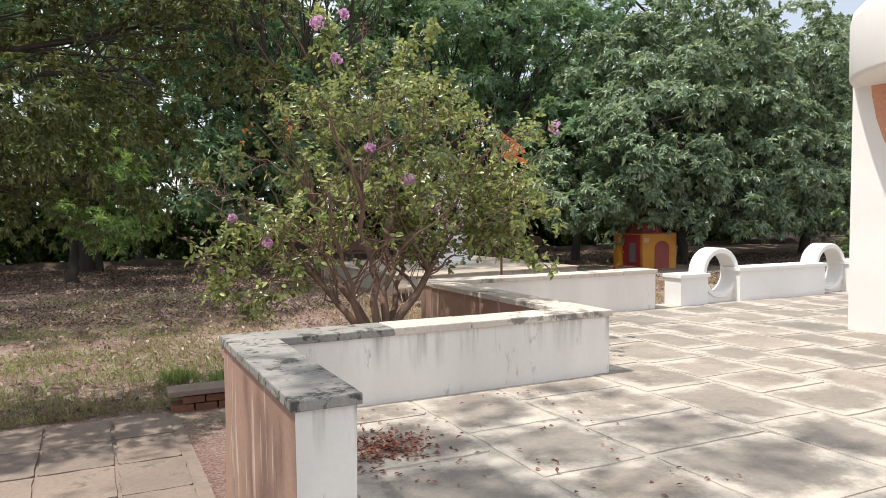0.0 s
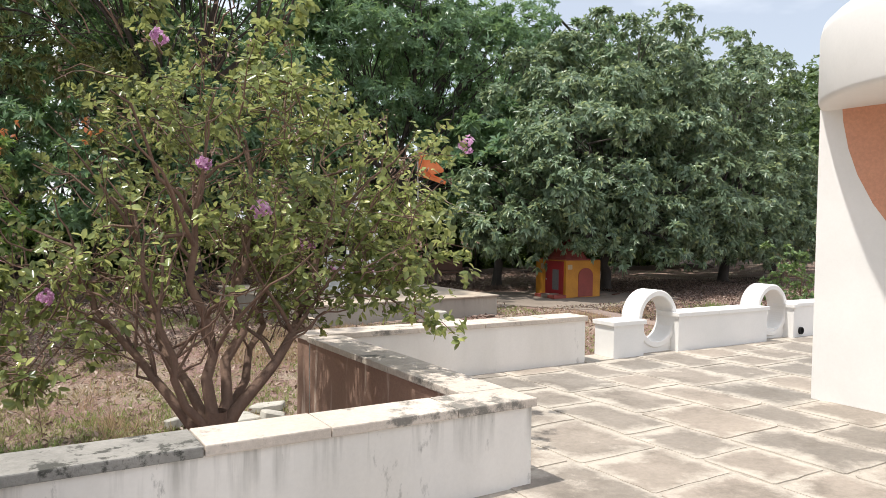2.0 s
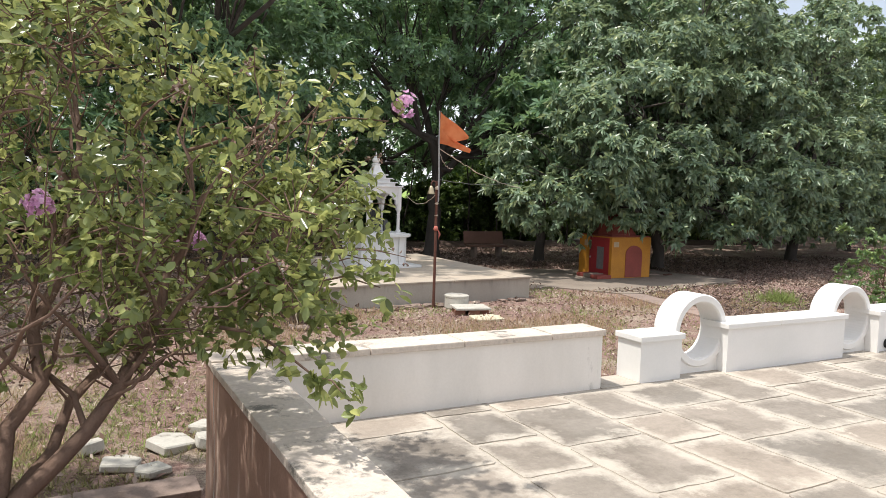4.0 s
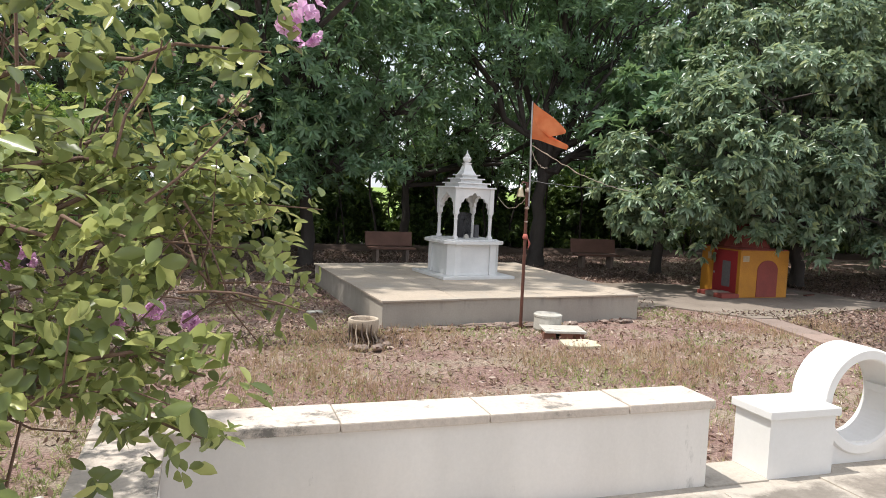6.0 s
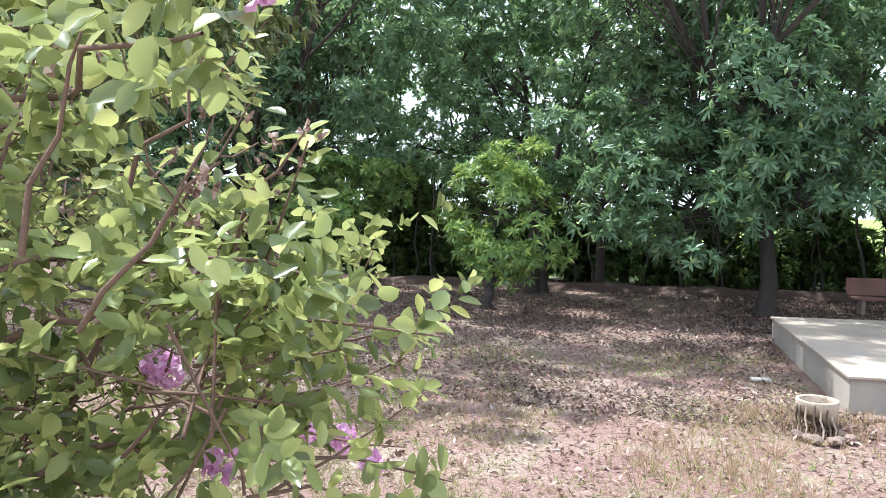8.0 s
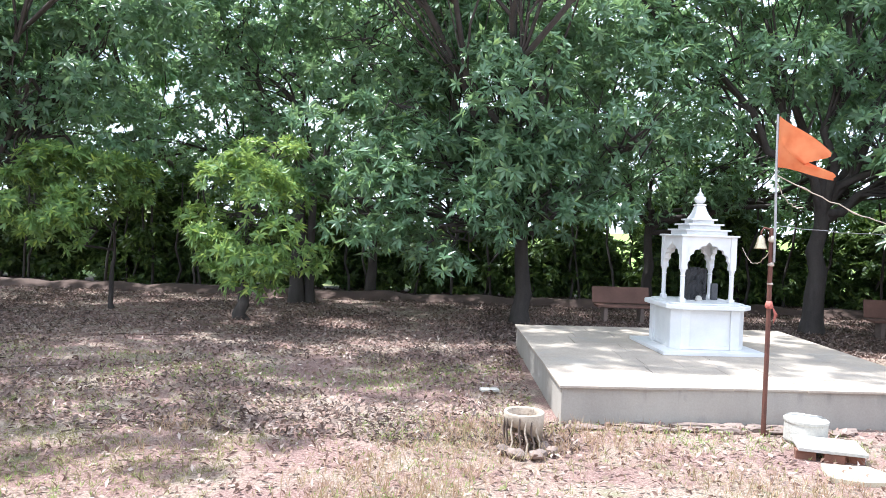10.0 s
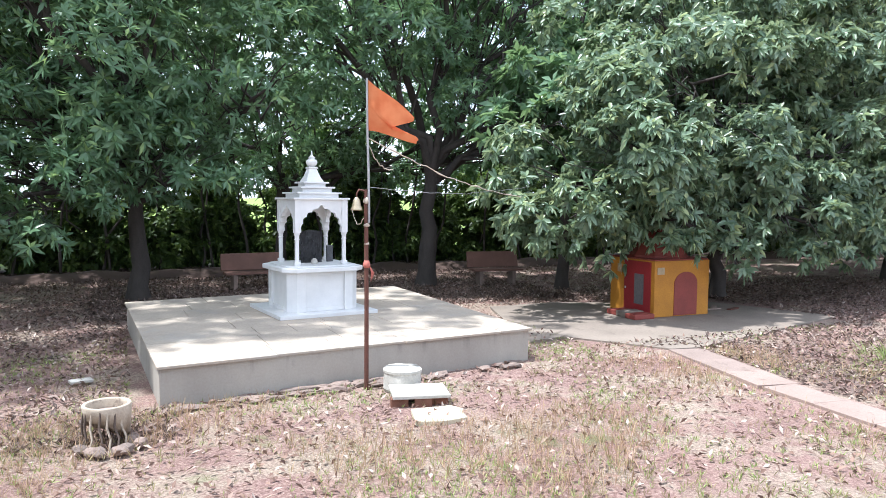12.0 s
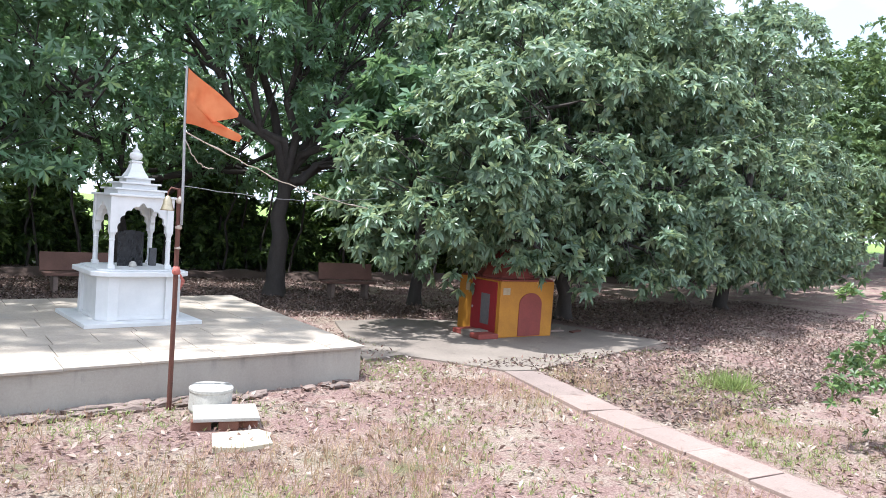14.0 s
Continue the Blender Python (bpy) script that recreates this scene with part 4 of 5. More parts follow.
# ---- painted box shrine ----
BX = pose(15.35, 16.33, LAWN + 0.026)
bs = thing("painted_shrine", BX, "ochre and red painted box shrine under the mango tree", "shrine")
w, d, h = 1.42, 1.40, 1.13
bm = boxes((0, 0, 0, w, d, h), bevel=0.012)
part("body", bm, OCHRE, bs)
# arched red panel on the front
bm = bmesh.new()
pts = [(0.50, 0.02)] + [(0.80 - 0.30 * math.cos(math.pi * i / 14), 0.66 + 0.24 * math.sin(math.pi * i / 14)) for i in range(15)] + [(1.10, 0.02)]
lo = [bm.verts.new((x, -0.012, z)) for x, z in pts]
hi = [bm.verts.new((x, 0.02, z)) for x, z in pts]
bm.faces.new(lo)
for i in range(len(pts)):
    j = (i + 1) % len(pts)
    bm.faces.new((lo[i], hi[i], hi[j], lo[j]))
bmesh.ops.recalc_face_normals(bm, faces=bm.faces)
part("arched_panel", bm, MAROON, bs, "faded red arched panel")
door = part("door", boxes((-0.022, 0.10, 0.06, -0.002, 0.92, 1.10), bevel=0.006), RED, bs, "glossy red door")
part("door_grille", boxes((-0.032, 0.30, 0.22, -0.024, 0.58, 0.84)), MESH_GREY, door, "grey mesh opening")
part("latch", lathe(bmesh.new(), [(0.012, 0.5), (0.018, 0.51), (0.018, 0.54), (0.012, 0.55)], 10, -0.035, 0.86), STEEL, door)
part("name_plate", boxes((-0.012, 1.02, 0.83, -0.002, 1.16, 1.0), bevel=0.003), PLATE, bs)
part("name_plate", boxes((0.06, -0.012, 0.86, 0.24, -0.002, 1.0), bevel=0.003), PLATE, bs)
bm = prism(bmesh.new(), [(0.02, 0.02), (w - 0.02, 0.02), (w - 0.02, d - 0.02), (0.02, d - 0.02)], h - 0.002, h + 0.03, 0.004)
part("roof_slab", bm, MAROON, bs)
part("roof_dome", lathe(bmesh.new(), [(0.60, h + 0.03), (0.60, h + 0.08), (0.46, h + 0.27), (0.30, h + 0.46), (0.14, h + 0.60), (0.05, h + 0.70)], 8, 0.66, 0.70), MAROON, bs, "dull red stepped dome")
for i in range(3):
    part("door_step", boxes((-0.55 + 0.02 * i, -0.10 + 0.32 * i, 0.0, -0.06, 0.20 + 0.32 * i, 0.10 + 0.015 * (i % 2)), bevel=0.015), MAROON if i != 1 else CONCRETE, bs)
for k, (x, y) in enumerate(((17.3, 16.75), (17.75, 16.6), (17.55, 16.95))):
    sc = tagged(part("scrap_board", boxes((-0.2, -0.05, 0, 0.2, 0.05, 0.03), bevel=0.006), PATH_STONE if k != 1 else RUST), "loose scrap board lying beside the painted shrine", "board", "scraps beside the shrine")
    sc.matrix_world = pose(x, y, LAWN + 0.028, 0, 0, 20 * k)


# ---- benches ----
def bench(m, label):
    e = thing("garden_bench", m, label, "bench", "garden benches")
    part("seat", boxes((-0.72, -0.24, 0.40, 0.72, 0.20, 0.46), bevel=0.012), BENCH, e)
    bm = boxes((-0.76, -0.03, 0.0, 0.76, 0.03, 0.44), bevel=0.012)
    bmesh.ops.transform(bm, matrix=pose(0, 0.24, 0.48, -12, 0, 0), verts=bm.verts)
    part("backrest", bm, BENCH, e)
    for x in (-0.48, 0.48):
        part("leg", boxes((x - 0.05, -0.18, 0, x + 0.05, 0.18, 0.40), bevel=0.012), ROCK, e)
    return e


bench(pose(15.15, 22.6, LAWN, 0, 0, -6), "reddish stone garden bench with slanted backrest, in shade")
bench(pose(8.75, 23.9, LAWN, 0, 0, 4), "reddish stone garden bench behind the shrine platform")

# ---- trees ----
MANGO = (LEAF_MANGO, 11, 0.21, 0.078, 1.15, 0.45, True)
WHORL = (LEAF_WHORL, 10, 0.24, 0.074, 1.25, 0.15)
LIME = (LEAF_LIME, 11, 0.20, 0.055, 1.2, 0.18)
FINE = (LEAF_FINE, 16, 0.075, 0.026, 0.9, 0.6)
BACK = (LEAF_WHORL, 9, 0.34, 0.13, 1.15, 0.25)
FAR = (LEAF_FAR, 9, 0.40, 0.18, 1.1, 0.3)

tree("mango_tree", (19.2, 18.5, LAWN), [
    (14.2, 17.4, 2.2, 1.9, 1.6, 1.6), (17.0, 16.9, 3.6, 2.5, 1.9, 2.4), (20.2, 17.4, 3.6, 2.7, 2.2, 2.7), (23.4, 18.4, 3.5, 2.7, 2.4, 2.7),
    (17.6, 19.0, 5.9, 2.4, 2.2, 2.0), (20.2, 19.4, 7.0, 2.8, 2.6, 2.2), (23.4, 20.0, 6.6, 2.8, 2.4, 2.3),
    (15.6, 16.1, 1.45, 0.9, 0.6, 0.7), (14.5, 16.2, 2.5, 1.3, 0.9, 1.0), (15.3, 17.0, 3.7, 1.4, 1.2, 1.1), (17.1, 15.95, 0.75, 0.38, 0.35, 0.62), (18.9, 15.9, 1.4, 1.3, 0.8, 0.9), (21.6, 16.7, 1.6, 1.6, 1.0, 1.0), (24.4, 17.6, 1.4, 1.6, 1.2, 1.0)],
    18, MANGO, "broad mango tree with drooping glossy dark-green leaves", trunk=(0.22, 2.0), seed=11, gaps=0.24, inner=0.68)
tree("mango_tree", (27.4, 19.6, LAWN), [
    (26.6, 19.2, 3.2, 2.4, 2.2, 2.5), (26.8, 20.4, 6.9, 2.9, 2.3, 2.7), (30.0, 20.2, 3.6, 2.8, 2.2, 2.7), (29.6, 20.6, 7.5, 2.8, 2.0, 2.5), (33.2, 20.6, 3.4, 2.6, 2.0, 2.7), (27.4, 18.2, 1.2, 1.7, 1.2, 1.1), (30.4, 18.8, 1.4, 1.8, 1.2, 1.2), (33.4, 19.4, 1.4, 1.8, 1.2, 1.2)],
    12, MANGO, "second mango tree with leaves drooping to the ground", trunk=(0.24, 2.0), seed=23, gaps=0.20, inner=0.68)
# not a known tree: added behind the mangoes to block sun from the ground
tree("shade_tree", (16.4, 21.2, LAWN), [(15.4, 19.8, 3.6, 1.8, 1.6, 1.3), (17.6, 21.2, 4.0, 2.6, 1.8, 1.9), (21.6, 21.8, 4.4, 2.8, 1.8, 1.9), (25.8, 22.6, 4.4, 2.8, 1.8, 1.9), (30.0, 23.0, 4.2, 2.8, 1.8, 2.0)],
     9, BACK, "added tree hidden behind the mangoes to deepen their shade", trunk=(0.18, 2.6), seed=24, gaps=0.08, twigs=4)
# the last three flat blobs hang out of view, added to shade the ground behind
tree("shade_tree", (13.3, 23.2, LAWN), [(11.6, 22.8, 6.4, 2.6, 1.8, 2.0), (15.2, 22.2, 5.2, 2.2, 1.6, 1.9), (13.4, 22.6, 8.8, 3.4, 2.2, 2.0), (9.8, 23.2, 7.6, 2.4, 1.8, 2.0), (17.2, 23.2, 7.8, 2.8, 1.8, 2.2), (16.6, 22.4, 3.6, 1.8, 1.3, 1.2), (11.0, 24.4, 10.4, 3.6, 2.0, 0.9), (16.0, 24.6, 10.2, 3.6, 2.0, 0.9), (21.5, 24.0, 9.8, 3.6, 2.2, 0.9)],
     10, WHORL, "tall dark-trunked tree forking low, with whorled leaves", trunk=(0.27, 3.2), lean=(0.1, 0), seed=12, gaps=0.30)
# the last six flat blobs are unseen crown, added to shade lawn and platform
tree("shade_tree", (6.0, 22.9, LAWN), [(5.6, 21.4, 4.4, 2.6, 1.9, 2.1), (3.0, 21.6, 3.8, 2.0, 1.6, 1.8), (8.0, 21.8, 4.6, 2.3, 1.7, 1.9), (6.0, 22.2, 7.2, 3.4, 2.2, 2.0), (4.2, 20.7, 1.75, 1.7, 1.2, 1.2), (2.6, 20.8, 2.3, 1.4, 1.1, 1.1), (6.9, 21.4, 2.5, 1.6, 1.1, 1.0), (2.6, 22.2, 6.6, 2.2, 1.7, 1.9), (6.4, 17.6, 8.9, 3.0, 1.7, 0.9), (2.6, 17.3, 8.7, 3.0, 1.9, 0.9), (4.6, 17.4, 10.2, 3.0, 1.9, 0.9), (0.4, 17.4, 10.2, 3.0, 1.9, 0.9), (5.5, 24.4, 10.2, 3.6, 2.0, 0.9), (0.5, 24.0, 10.0, 3.6, 2.2, 0.9)],
     13, WHORL, "shade tree with dense whorled leaves above the litter", trunk=(0.24, 2.6), seed=13, gaps=0.22)
tree("young_tree", (-0.7, 21.7, LAWN), [(0.0, 19.8, 1.55, 1.40, 1.1, 1.25), (0.35, 20.7, 3.0, 0.85, 0.8, 0.65)],
     38, LIME, "young bushy tree with lime-green leaf tips, low crown", trunk=(0.17, 1.2), seed=14, gaps=0.05)
tree("shade_tree", (-0.4, 25.5, LAWN), [(-0.8, 24.8, 5.4, 2.6, 1.6, 1.8), (1.6, 25, 7.4, 2.4, 1.6, 1.8), (-2.8, 25, 7.6, 2.6, 1.6, 2.0)],
     8, WHORL, "tall shade tree with a thin crown and dark stems", trunk=(0.22, 4.0), seed=15, gaps=0.42, stems=2)
# its last five flat blobs are added above the view to cast shade
tree("shade_tree", (-7.4, 21.5, LAWN), [(-7.2, 20.8, 4.8, 2.6, 1.8, 1.9), (-7.0, 19.6, 5.9, 2.3, 1.0, 1.5), (-4.9, 19.8, 4.9, 1.6, 1.0, 1.2), (-9.8, 20.6, 4.0, 2.3, 1.7, 1.9), (-5.0, 21.4, 3.8, 1.8, 1.4, 1.5), (-7.0, 21.3, 7.4, 3.2, 2.0, 2.0), (-4.0, 21.4, 7.0, 2.3, 1.7, 1.8), (-9.2, 20.3, 2.4, 1.8, 1.2, 1.1), (-7.5, 16.8, 8.6, 3.4, 2.2, 0.9), (-2.2, 17.2, 8.5, 3.2, 1.9, 0.9), (-4.6, 17.2, 10.0, 3.2, 1.9, 0.9), (-5.5, 24.4, 10.2, 3.8, 2.2, 0.9), (-10.5, 24.2, 10.0, 3.6, 2.2, 0.9)],
     12, WHORL, "shade tree with straight dark trunk and spreading crown", trunk=(0.21, 2.8), seed=16, gaps=0.20)
tree("young_tree", (-4.4, 22.6, LAWN), [(-4.7, 19.8, 2.0, 1.2, 0.9, 0.85), (-3.5, 20.4, 2.3, 1.0, 0.8, 0.8)],
     40, LIME, "small tree with bright yellow-green young leaves", trunk=(0.07, 1.6), seed=17, gaps=0.05)
# the final three blobs are unseen, put there to shade the left lawn
tree("shade_tree", (-13.8, 21.5, LAWN), [(-13.4, 20.6, 4.4, 2.8, 2.0, 2.2), (-16.4, 21, 5.0, 2.8, 2.0, 2.4), (-13.0, 21.2, 7.6, 3.2, 2.2, 2.0), (-11.4, 20.6, 3.0, 1.9, 1.5, 1.5), (-15.0, 20.0, 2.4, 2.0, 1.4, 1.2), (-20, 21, 5, 3, 2, 3), (-13.5, 16.8, 8.4, 3.4, 2.2, 0.9), (-9.0, 13.2, 8.4, 2.8, 1.9, 0.9), (-3.6, 13.4, 8.4, 3.0, 1.9, 0.9)],
     11, WHORL, "shade tree with thick dark trunk at the lawn edge", trunk=(0.26, 2.6), seed=18, gaps=0.12)
tree("shade_tree", (1.4, 28.0, LAWN), [(1.4, 27.4, 4.4, 2.4, 1.3, 2.4), (4.6, 27.6, 5.2, 2.4, 1.3, 2.4), (-3.8, 27.8, 5.0, 2.6, 1.3, 2.4), (-7.5, 28, 4.4, 2.6, 1.3, 2.6)],
     7, WHORL, "slender tree in the row behind the lawn", trunk=(0.18, 3.0), seed=19, gaps=0.32)
tree("shade_tree", (10.4, 28.5, LAWN), [(10.6, 28, 4.0, 2.4, 1.3, 2.2), (7.6, 28, 5.2, 2.4, 1.3, 2.4), (13.6, 28.2, 4.0, 2.6, 1.3, 2.2), (17, 28.2, 4.4, 3, 1.3, 2.6), (21.5, 27.5, 5.4, 3.4, 1.6, 3.0), (26, 27, 5, 3.2, 1.6, 3)],
     7, WHORL, "dark tree in the row behind the benches", trunk=(0.20, 2.8), seed=20, gaps=0.22)
for k, (x, z, r) in enumerate(((-27, 4.0, 4.2), (-20, 4.6, 4.4), (-13, 4.2, 4.2), (-7, 4.6, 3.8), (-1.5, 4.0, 3.6), (4, 4.4, 3.8), (9.5, 4.2, 3.8), (15, 4.4, 4.0), (21, 4.6, 4.2), (27, 4.6, 4.4), (34, 4.2, 4.2))):
    y = 34.5 + 1.2 * math.sin(k * 2.3)
    # the last two high blobs are added only to shade the bank and nearby ground
    tree("back_tree", (x, y, LAWN), [(x, y, z + 1.2, r, 1.8, r * 0.75), (x + 1.8, y + 0.5, z + 4.0, r * 0.8, 1.6, r * 0.55), (x - 1.9, y - 0.6, z - 0.9, r * 0.7, 1.4, r * 0.5), (x - 1.0, 25.6, 9.2, 3.6, 2.6, 0.9), (x - 1.5, 29.6, 8.6, 3.6, 2.2, 0.9)],
         6.5, BACK, "dense dark tree in the back row behind the scrub", trunk=(0.22, 2.2), seed=60 + k, gaps=0.40, twigs=3)
# feathery tree whose branches droop over the lawn
tree("feathery_tree", (-4.6, 6.9, LAWN), [(-1.0, 6.7, 2.5, 1.3, 1.1, 1.35), (0.35, 7.0, 2.7, 1.1, 0.9, 1.15), (1.15, 7.1, 3.3, 0.9, 0.8, 0.8), (-2.6, 6.6, 3.4, 1.7, 1.4, 1.6), (0.0, 6.6, 4.4, 1.9, 1.3, 0.9), (-0.4, 6.9, 1.55, 0.7, 0.6, 0.5)],
     46, FINE, "feathery tamarind-like tree with drooping olive branches", trunk=(0.12, 2.4), seed=21, gaps=0.12)
# tree kept out of view, added for the dappled shade on paving and terrace
tree("shade_tree", (-4.4, 1.6, LAWN), [(-2.6, -1.0, 5.2, 2.2, 2.4, 1.2), (-1.9, 1.5, 5.2, 1.6, 1.7, 0.9), (-3.4, 2.6, 5.0, 1.8, 2.0, 1.0), (0.0, 2.1, 5.8, 1.5, 1.3, 0.8), (-0.6, 0.4, 5.8, 1.6, 1.3, 0.8)],
     26, FINE, "unseen feathery tree added to shade the paving and terrace", trunk=(0.13, 3.0), seed=22, gaps=0.3)
# far trees on the rise
for k, (x, y, z, r) in enumerate(((45, 27, 7.6, 5.6), (53, 26, 9.4, 6.6), (40, 31, 5.6, 5.0), (60, 31, 10.0, 7.0), (36, 23, 2.8, 3.0), (48, 14, 5, 4.5), (58, 13, 6.5, 5.5), (33, 27.5, 3.4, 3.4))):
    tree("far_tree", (x, y, LAWN), [(x, y, z, r, r * 0.8, r * 0.8), (x + r * 0.5, y - r * 0.3, z - r * 0.4, r * 0.7, r * 0.6, r * 0.55), (x - r * 0.5, y - r * 0.3, z - r * 0.5, r * 0.7, r * 0.6, r * 0.5)],
         4.0 if k < 4 else 2.2, FAR, "far rounded tree on the rising ground", trunk=(0.3, max(1.2, z - r * 0.6)), seed=40 + k, gaps=0.1, twigs=2)

# garden bush by the path
tree("garden_bush", (15.7, 8.9, LAWN), [(15.5, 9.0, 0.15, 0.8, 0.7, 0.65), (15.0, 9.2, 0.75, 0.45, 0.45, 0.40), (16.4, 8.6, 0.3, 0.9, 0.7, 0.7)],
     26, (LEAF_BUSH, 9, 0.09, 0.04, 1.1, 0.25), "loose green garden bush beside the stone path", "bush", trunk=(0.04, 0.35), bark=BARK_PALE, seed=30, gaps=0.1, twigs=6)

# bushes in the line behind the lawn
hr = np.random.default_rng(31)
hedge_v, hedge_f, at = [], [], 0
stem_v, stem_f = [], []
for i in range(200):
    x, y = -26 + i * 0.31 + hr.normal(0, 0.3), 30.4 + 0.7 * (i % 2) + hr.normal(0, 0.4)
    hgt = hr.uniform(0.8, 1.6) * (1.6 if hr.uniform() > 0.6 else 1)
    p, d = shell_points((x, y, LAWN + hgt * 0.9, 0.75, 0.6, hgt), int(160 * hgt), hr, 0.1, 0.35, i)
    v, f = leaves(p, d + [0, 0, 0.4], 7, 0.26, 0.115, 1.1, hr)
    hedge_v.append(v), hedge_f.append(f + at)
    at += len(v)
    if i % 3 == 0:
        sx = x + hr.normal(0, 0.4)
        tube(stem_v, stem_f, wander((sx, y - 1.2, LAWN - 0.1), (sx + hr.normal(0, 0.5), y - 1.2, LAWN + hr.uniform(3.0, 5.5)), 5, 0.10, hr), [0.05, 0.045, 0.04, 0.035, 0.03, 0.02], 5)
hedge = tagged(soup("hedge", np.concatenate(hedge_v), np.concatenate(hedge_f), LEAF_HEDGE), "sunlit yellow-green scrub behind the tree row", "hedge", kind="stuff")
soup("stems", stem_v, stem_f, BARK, hedge, "thin dark stems")

# low earth bank under the tree row
bm = bmesh.new()
prev = None
for i in range(160):
    x = -30 + i * 0.42
    y = 27.6 + 0.25 * noise.noise(Vector((x * 0.3, 0, 0)))
    hgt = 0.24 + 0.12 * noise.noise(Vector((x * 0.9, 2, 0)))
    ring = [bm.verts.new((x, y + dy, LAWN - 0.1 + dz * hgt)) for dy, dz in ((-0.7, 0), (-0.42, 0.75), (-0.1, 1.25), (0.35, 1.2), (0.9, 0.6), (1.3, 0))]
    if prev:
        for a in range(5):
            bm.faces.new((prev[a], ring[a], ring[a + 1], prev[a + 1]))
    prev = ring
tagged(part("earth_bank", bm, EARTH, smooth=True), "low bank of brown earth behind the trees", "bank", kind="structure")

# ---- flowering shrub ----
sr = np.random.default_rng(77)
SB = np.array([1.95, 4.75, LAWN])
shrub = thing("flowering_shrub", pose(*SB), "multi-stemmed crape myrtle shrub with pink flower clusters", "shrub")
bv, bf = [], []
# one short trunk that forks into a fan of stems
FORK = np.array([-0.15, -0.38, 0.93])
tv, tf = [], []
tube(tv, tf, wander((-0.13, -0.36, -0.1), FORK + [0, 0, 0.05], 6, 0.012, sr), [0.105, 0.082, 0.075, 0.072, 0.072, 0.076, 0.06], 10)
soup("trunk", tv, tf, BARK_PALE, shrub, "short smooth brown trunk", True)
stems = [((-0.80, 0.1, 1.85), 0.034), ((-0.45, 0.5, 2.1), 0.036), ((-0.25, -0.25, 2.3), 0.040), ((0.25, 0.3, 2.4), 0.040), ((0.70, 0.0, 2.0), 0.042), ((0.6, 0.65, 2.0), 0.032), ((-0.55, -0.35, 1.9), 0.028)]
for end, r in stems:
    tv, tf = [], []
    line = wander(FORK + [0.02 * end[0], 0.02 * end[1], -0.12], end, 8, 0.028, sr, 0.0)
    main = [p + np.array([(end[0] - FORK[0]) * 0.12, (end[1] - FORK[1]) * 0.12, -0.05]) * math.sin(math.pi * i / 8) for i, p in enumerate(line)]
    tube(tv, tf, main, [r * (1.15 if i == 0 else 1 - 0.08 * i) for i in range(9)], 8)
    soup("stem", tv, tf, BARK_PALE, shrub, "smooth brown stem", True)
    for _ in range(12):
        s0 = main[sr.integers(3, 9)]
        g = s0 + np.array([*(sr.normal(0, 0.30, 2) + np.array(end[:2]) * 0.25), sr.uniform(0.10, 0.8)])
        br = wander(s0, g, 5, 0.03, sr, 0.04)
        w = r * sr.uniform(0.22, 0.42)
        tube(bv, bf, br, [w, w * 0.85, w * 0.7, w * 0.5, w * 0.4, w * 0.25], 5)
blobs = [(-0.65, 0.15, 1.85, 0.85, 0.85, 0.55), (0.15, 0.1, 2.35, 1.05, 1.0, 0.75), (0.85, 0.05, 2.00, 0.80, 0.75, 0.65), (0.2, -0.25, 1.75, 0.95, 0.65, 0.42), (-0.05, 0.72, 2.1, 0.95, 0.62, 0.85), (-0.25, 0.1, 2.95, 0.80, 0.7, 0.50), (0.85, 0.55, 1.75, 0.42, 0.35, 0.5), (-1.05, 0.1, 1.45, 0.45, 0.5, 0.30)]
lv, lf, at = [], [], 0
for i, b in enumerate(blobs):
    p, d = shell_points(b, int(285 * (b[3] * b[5]) ** 0.75), sr, 0.36, 0.25, i * 5.0)
    for q, dd in zip(p, d):
        if sr.uniform() < 0.5:
            root = q - dd * 0.28 + sr.normal(0, 0.05, 3)
            tube(bv, bf, [root, (root + q) / 2 + sr.normal(0, 0.015, 3), q + dd * 0.06], [0.005, 0.0035, 0.002], 3)
    v, f = leaves(p, d + sr.normal(0, 0.4, d.shape) + [0, 0, 0.5], 9, 0.054, 0.030, 1.15, sr, droop=0.12, along=0.10, rich=True)
    lv.append(v), lf.append(f + at)
    at += len(v)
# bare flowering twigs with dry seed pods
pod_v, pod_f, pod_at = [], [], 0
for i in range(110):
    b = blobs[i % len(blobs)]
    d = unit(sr.normal(0, 1, 3) + np.array([0.15, -0.25, 0.45]))
    q = np.array(b[:3]) + d * np.array(b[3:6]) * sr.uniform(0.8, 1.0)
    e = q + unit(d + sr.normal(0, 0.45, 3) + [0, 0, 0.3]) * sr.uniform(0.16, 0.38)
    tube(bv, bf, wander(q - d * 0.15, e, 4, 0.02, sr, 0.02), [0.0055, 0.005, 0.004, 0.003, 0.002], 4)
    k = int(sr.integers(3, 9))
    c = e + sr.normal(0, 0.028, (k, 3)) - d * sr.uniform(0, 0.08, (k, 1))
    v, f = leaves(c, sr.normal(0, 1, (k, 3)), 4, 0.014, 0.012, 1.2, sr, fold=0.4, droop=0.0, oval=True)
    pod_v.append(v), pod_f.append(f + pod_at)
    pod_at += len(v)
tagged(soup("seed_pod", np.concatenate(pod_v), np.concatenate(pod_f), LEAF_DRY, shrub, "small dry brown seed pods"), kind="stuff")
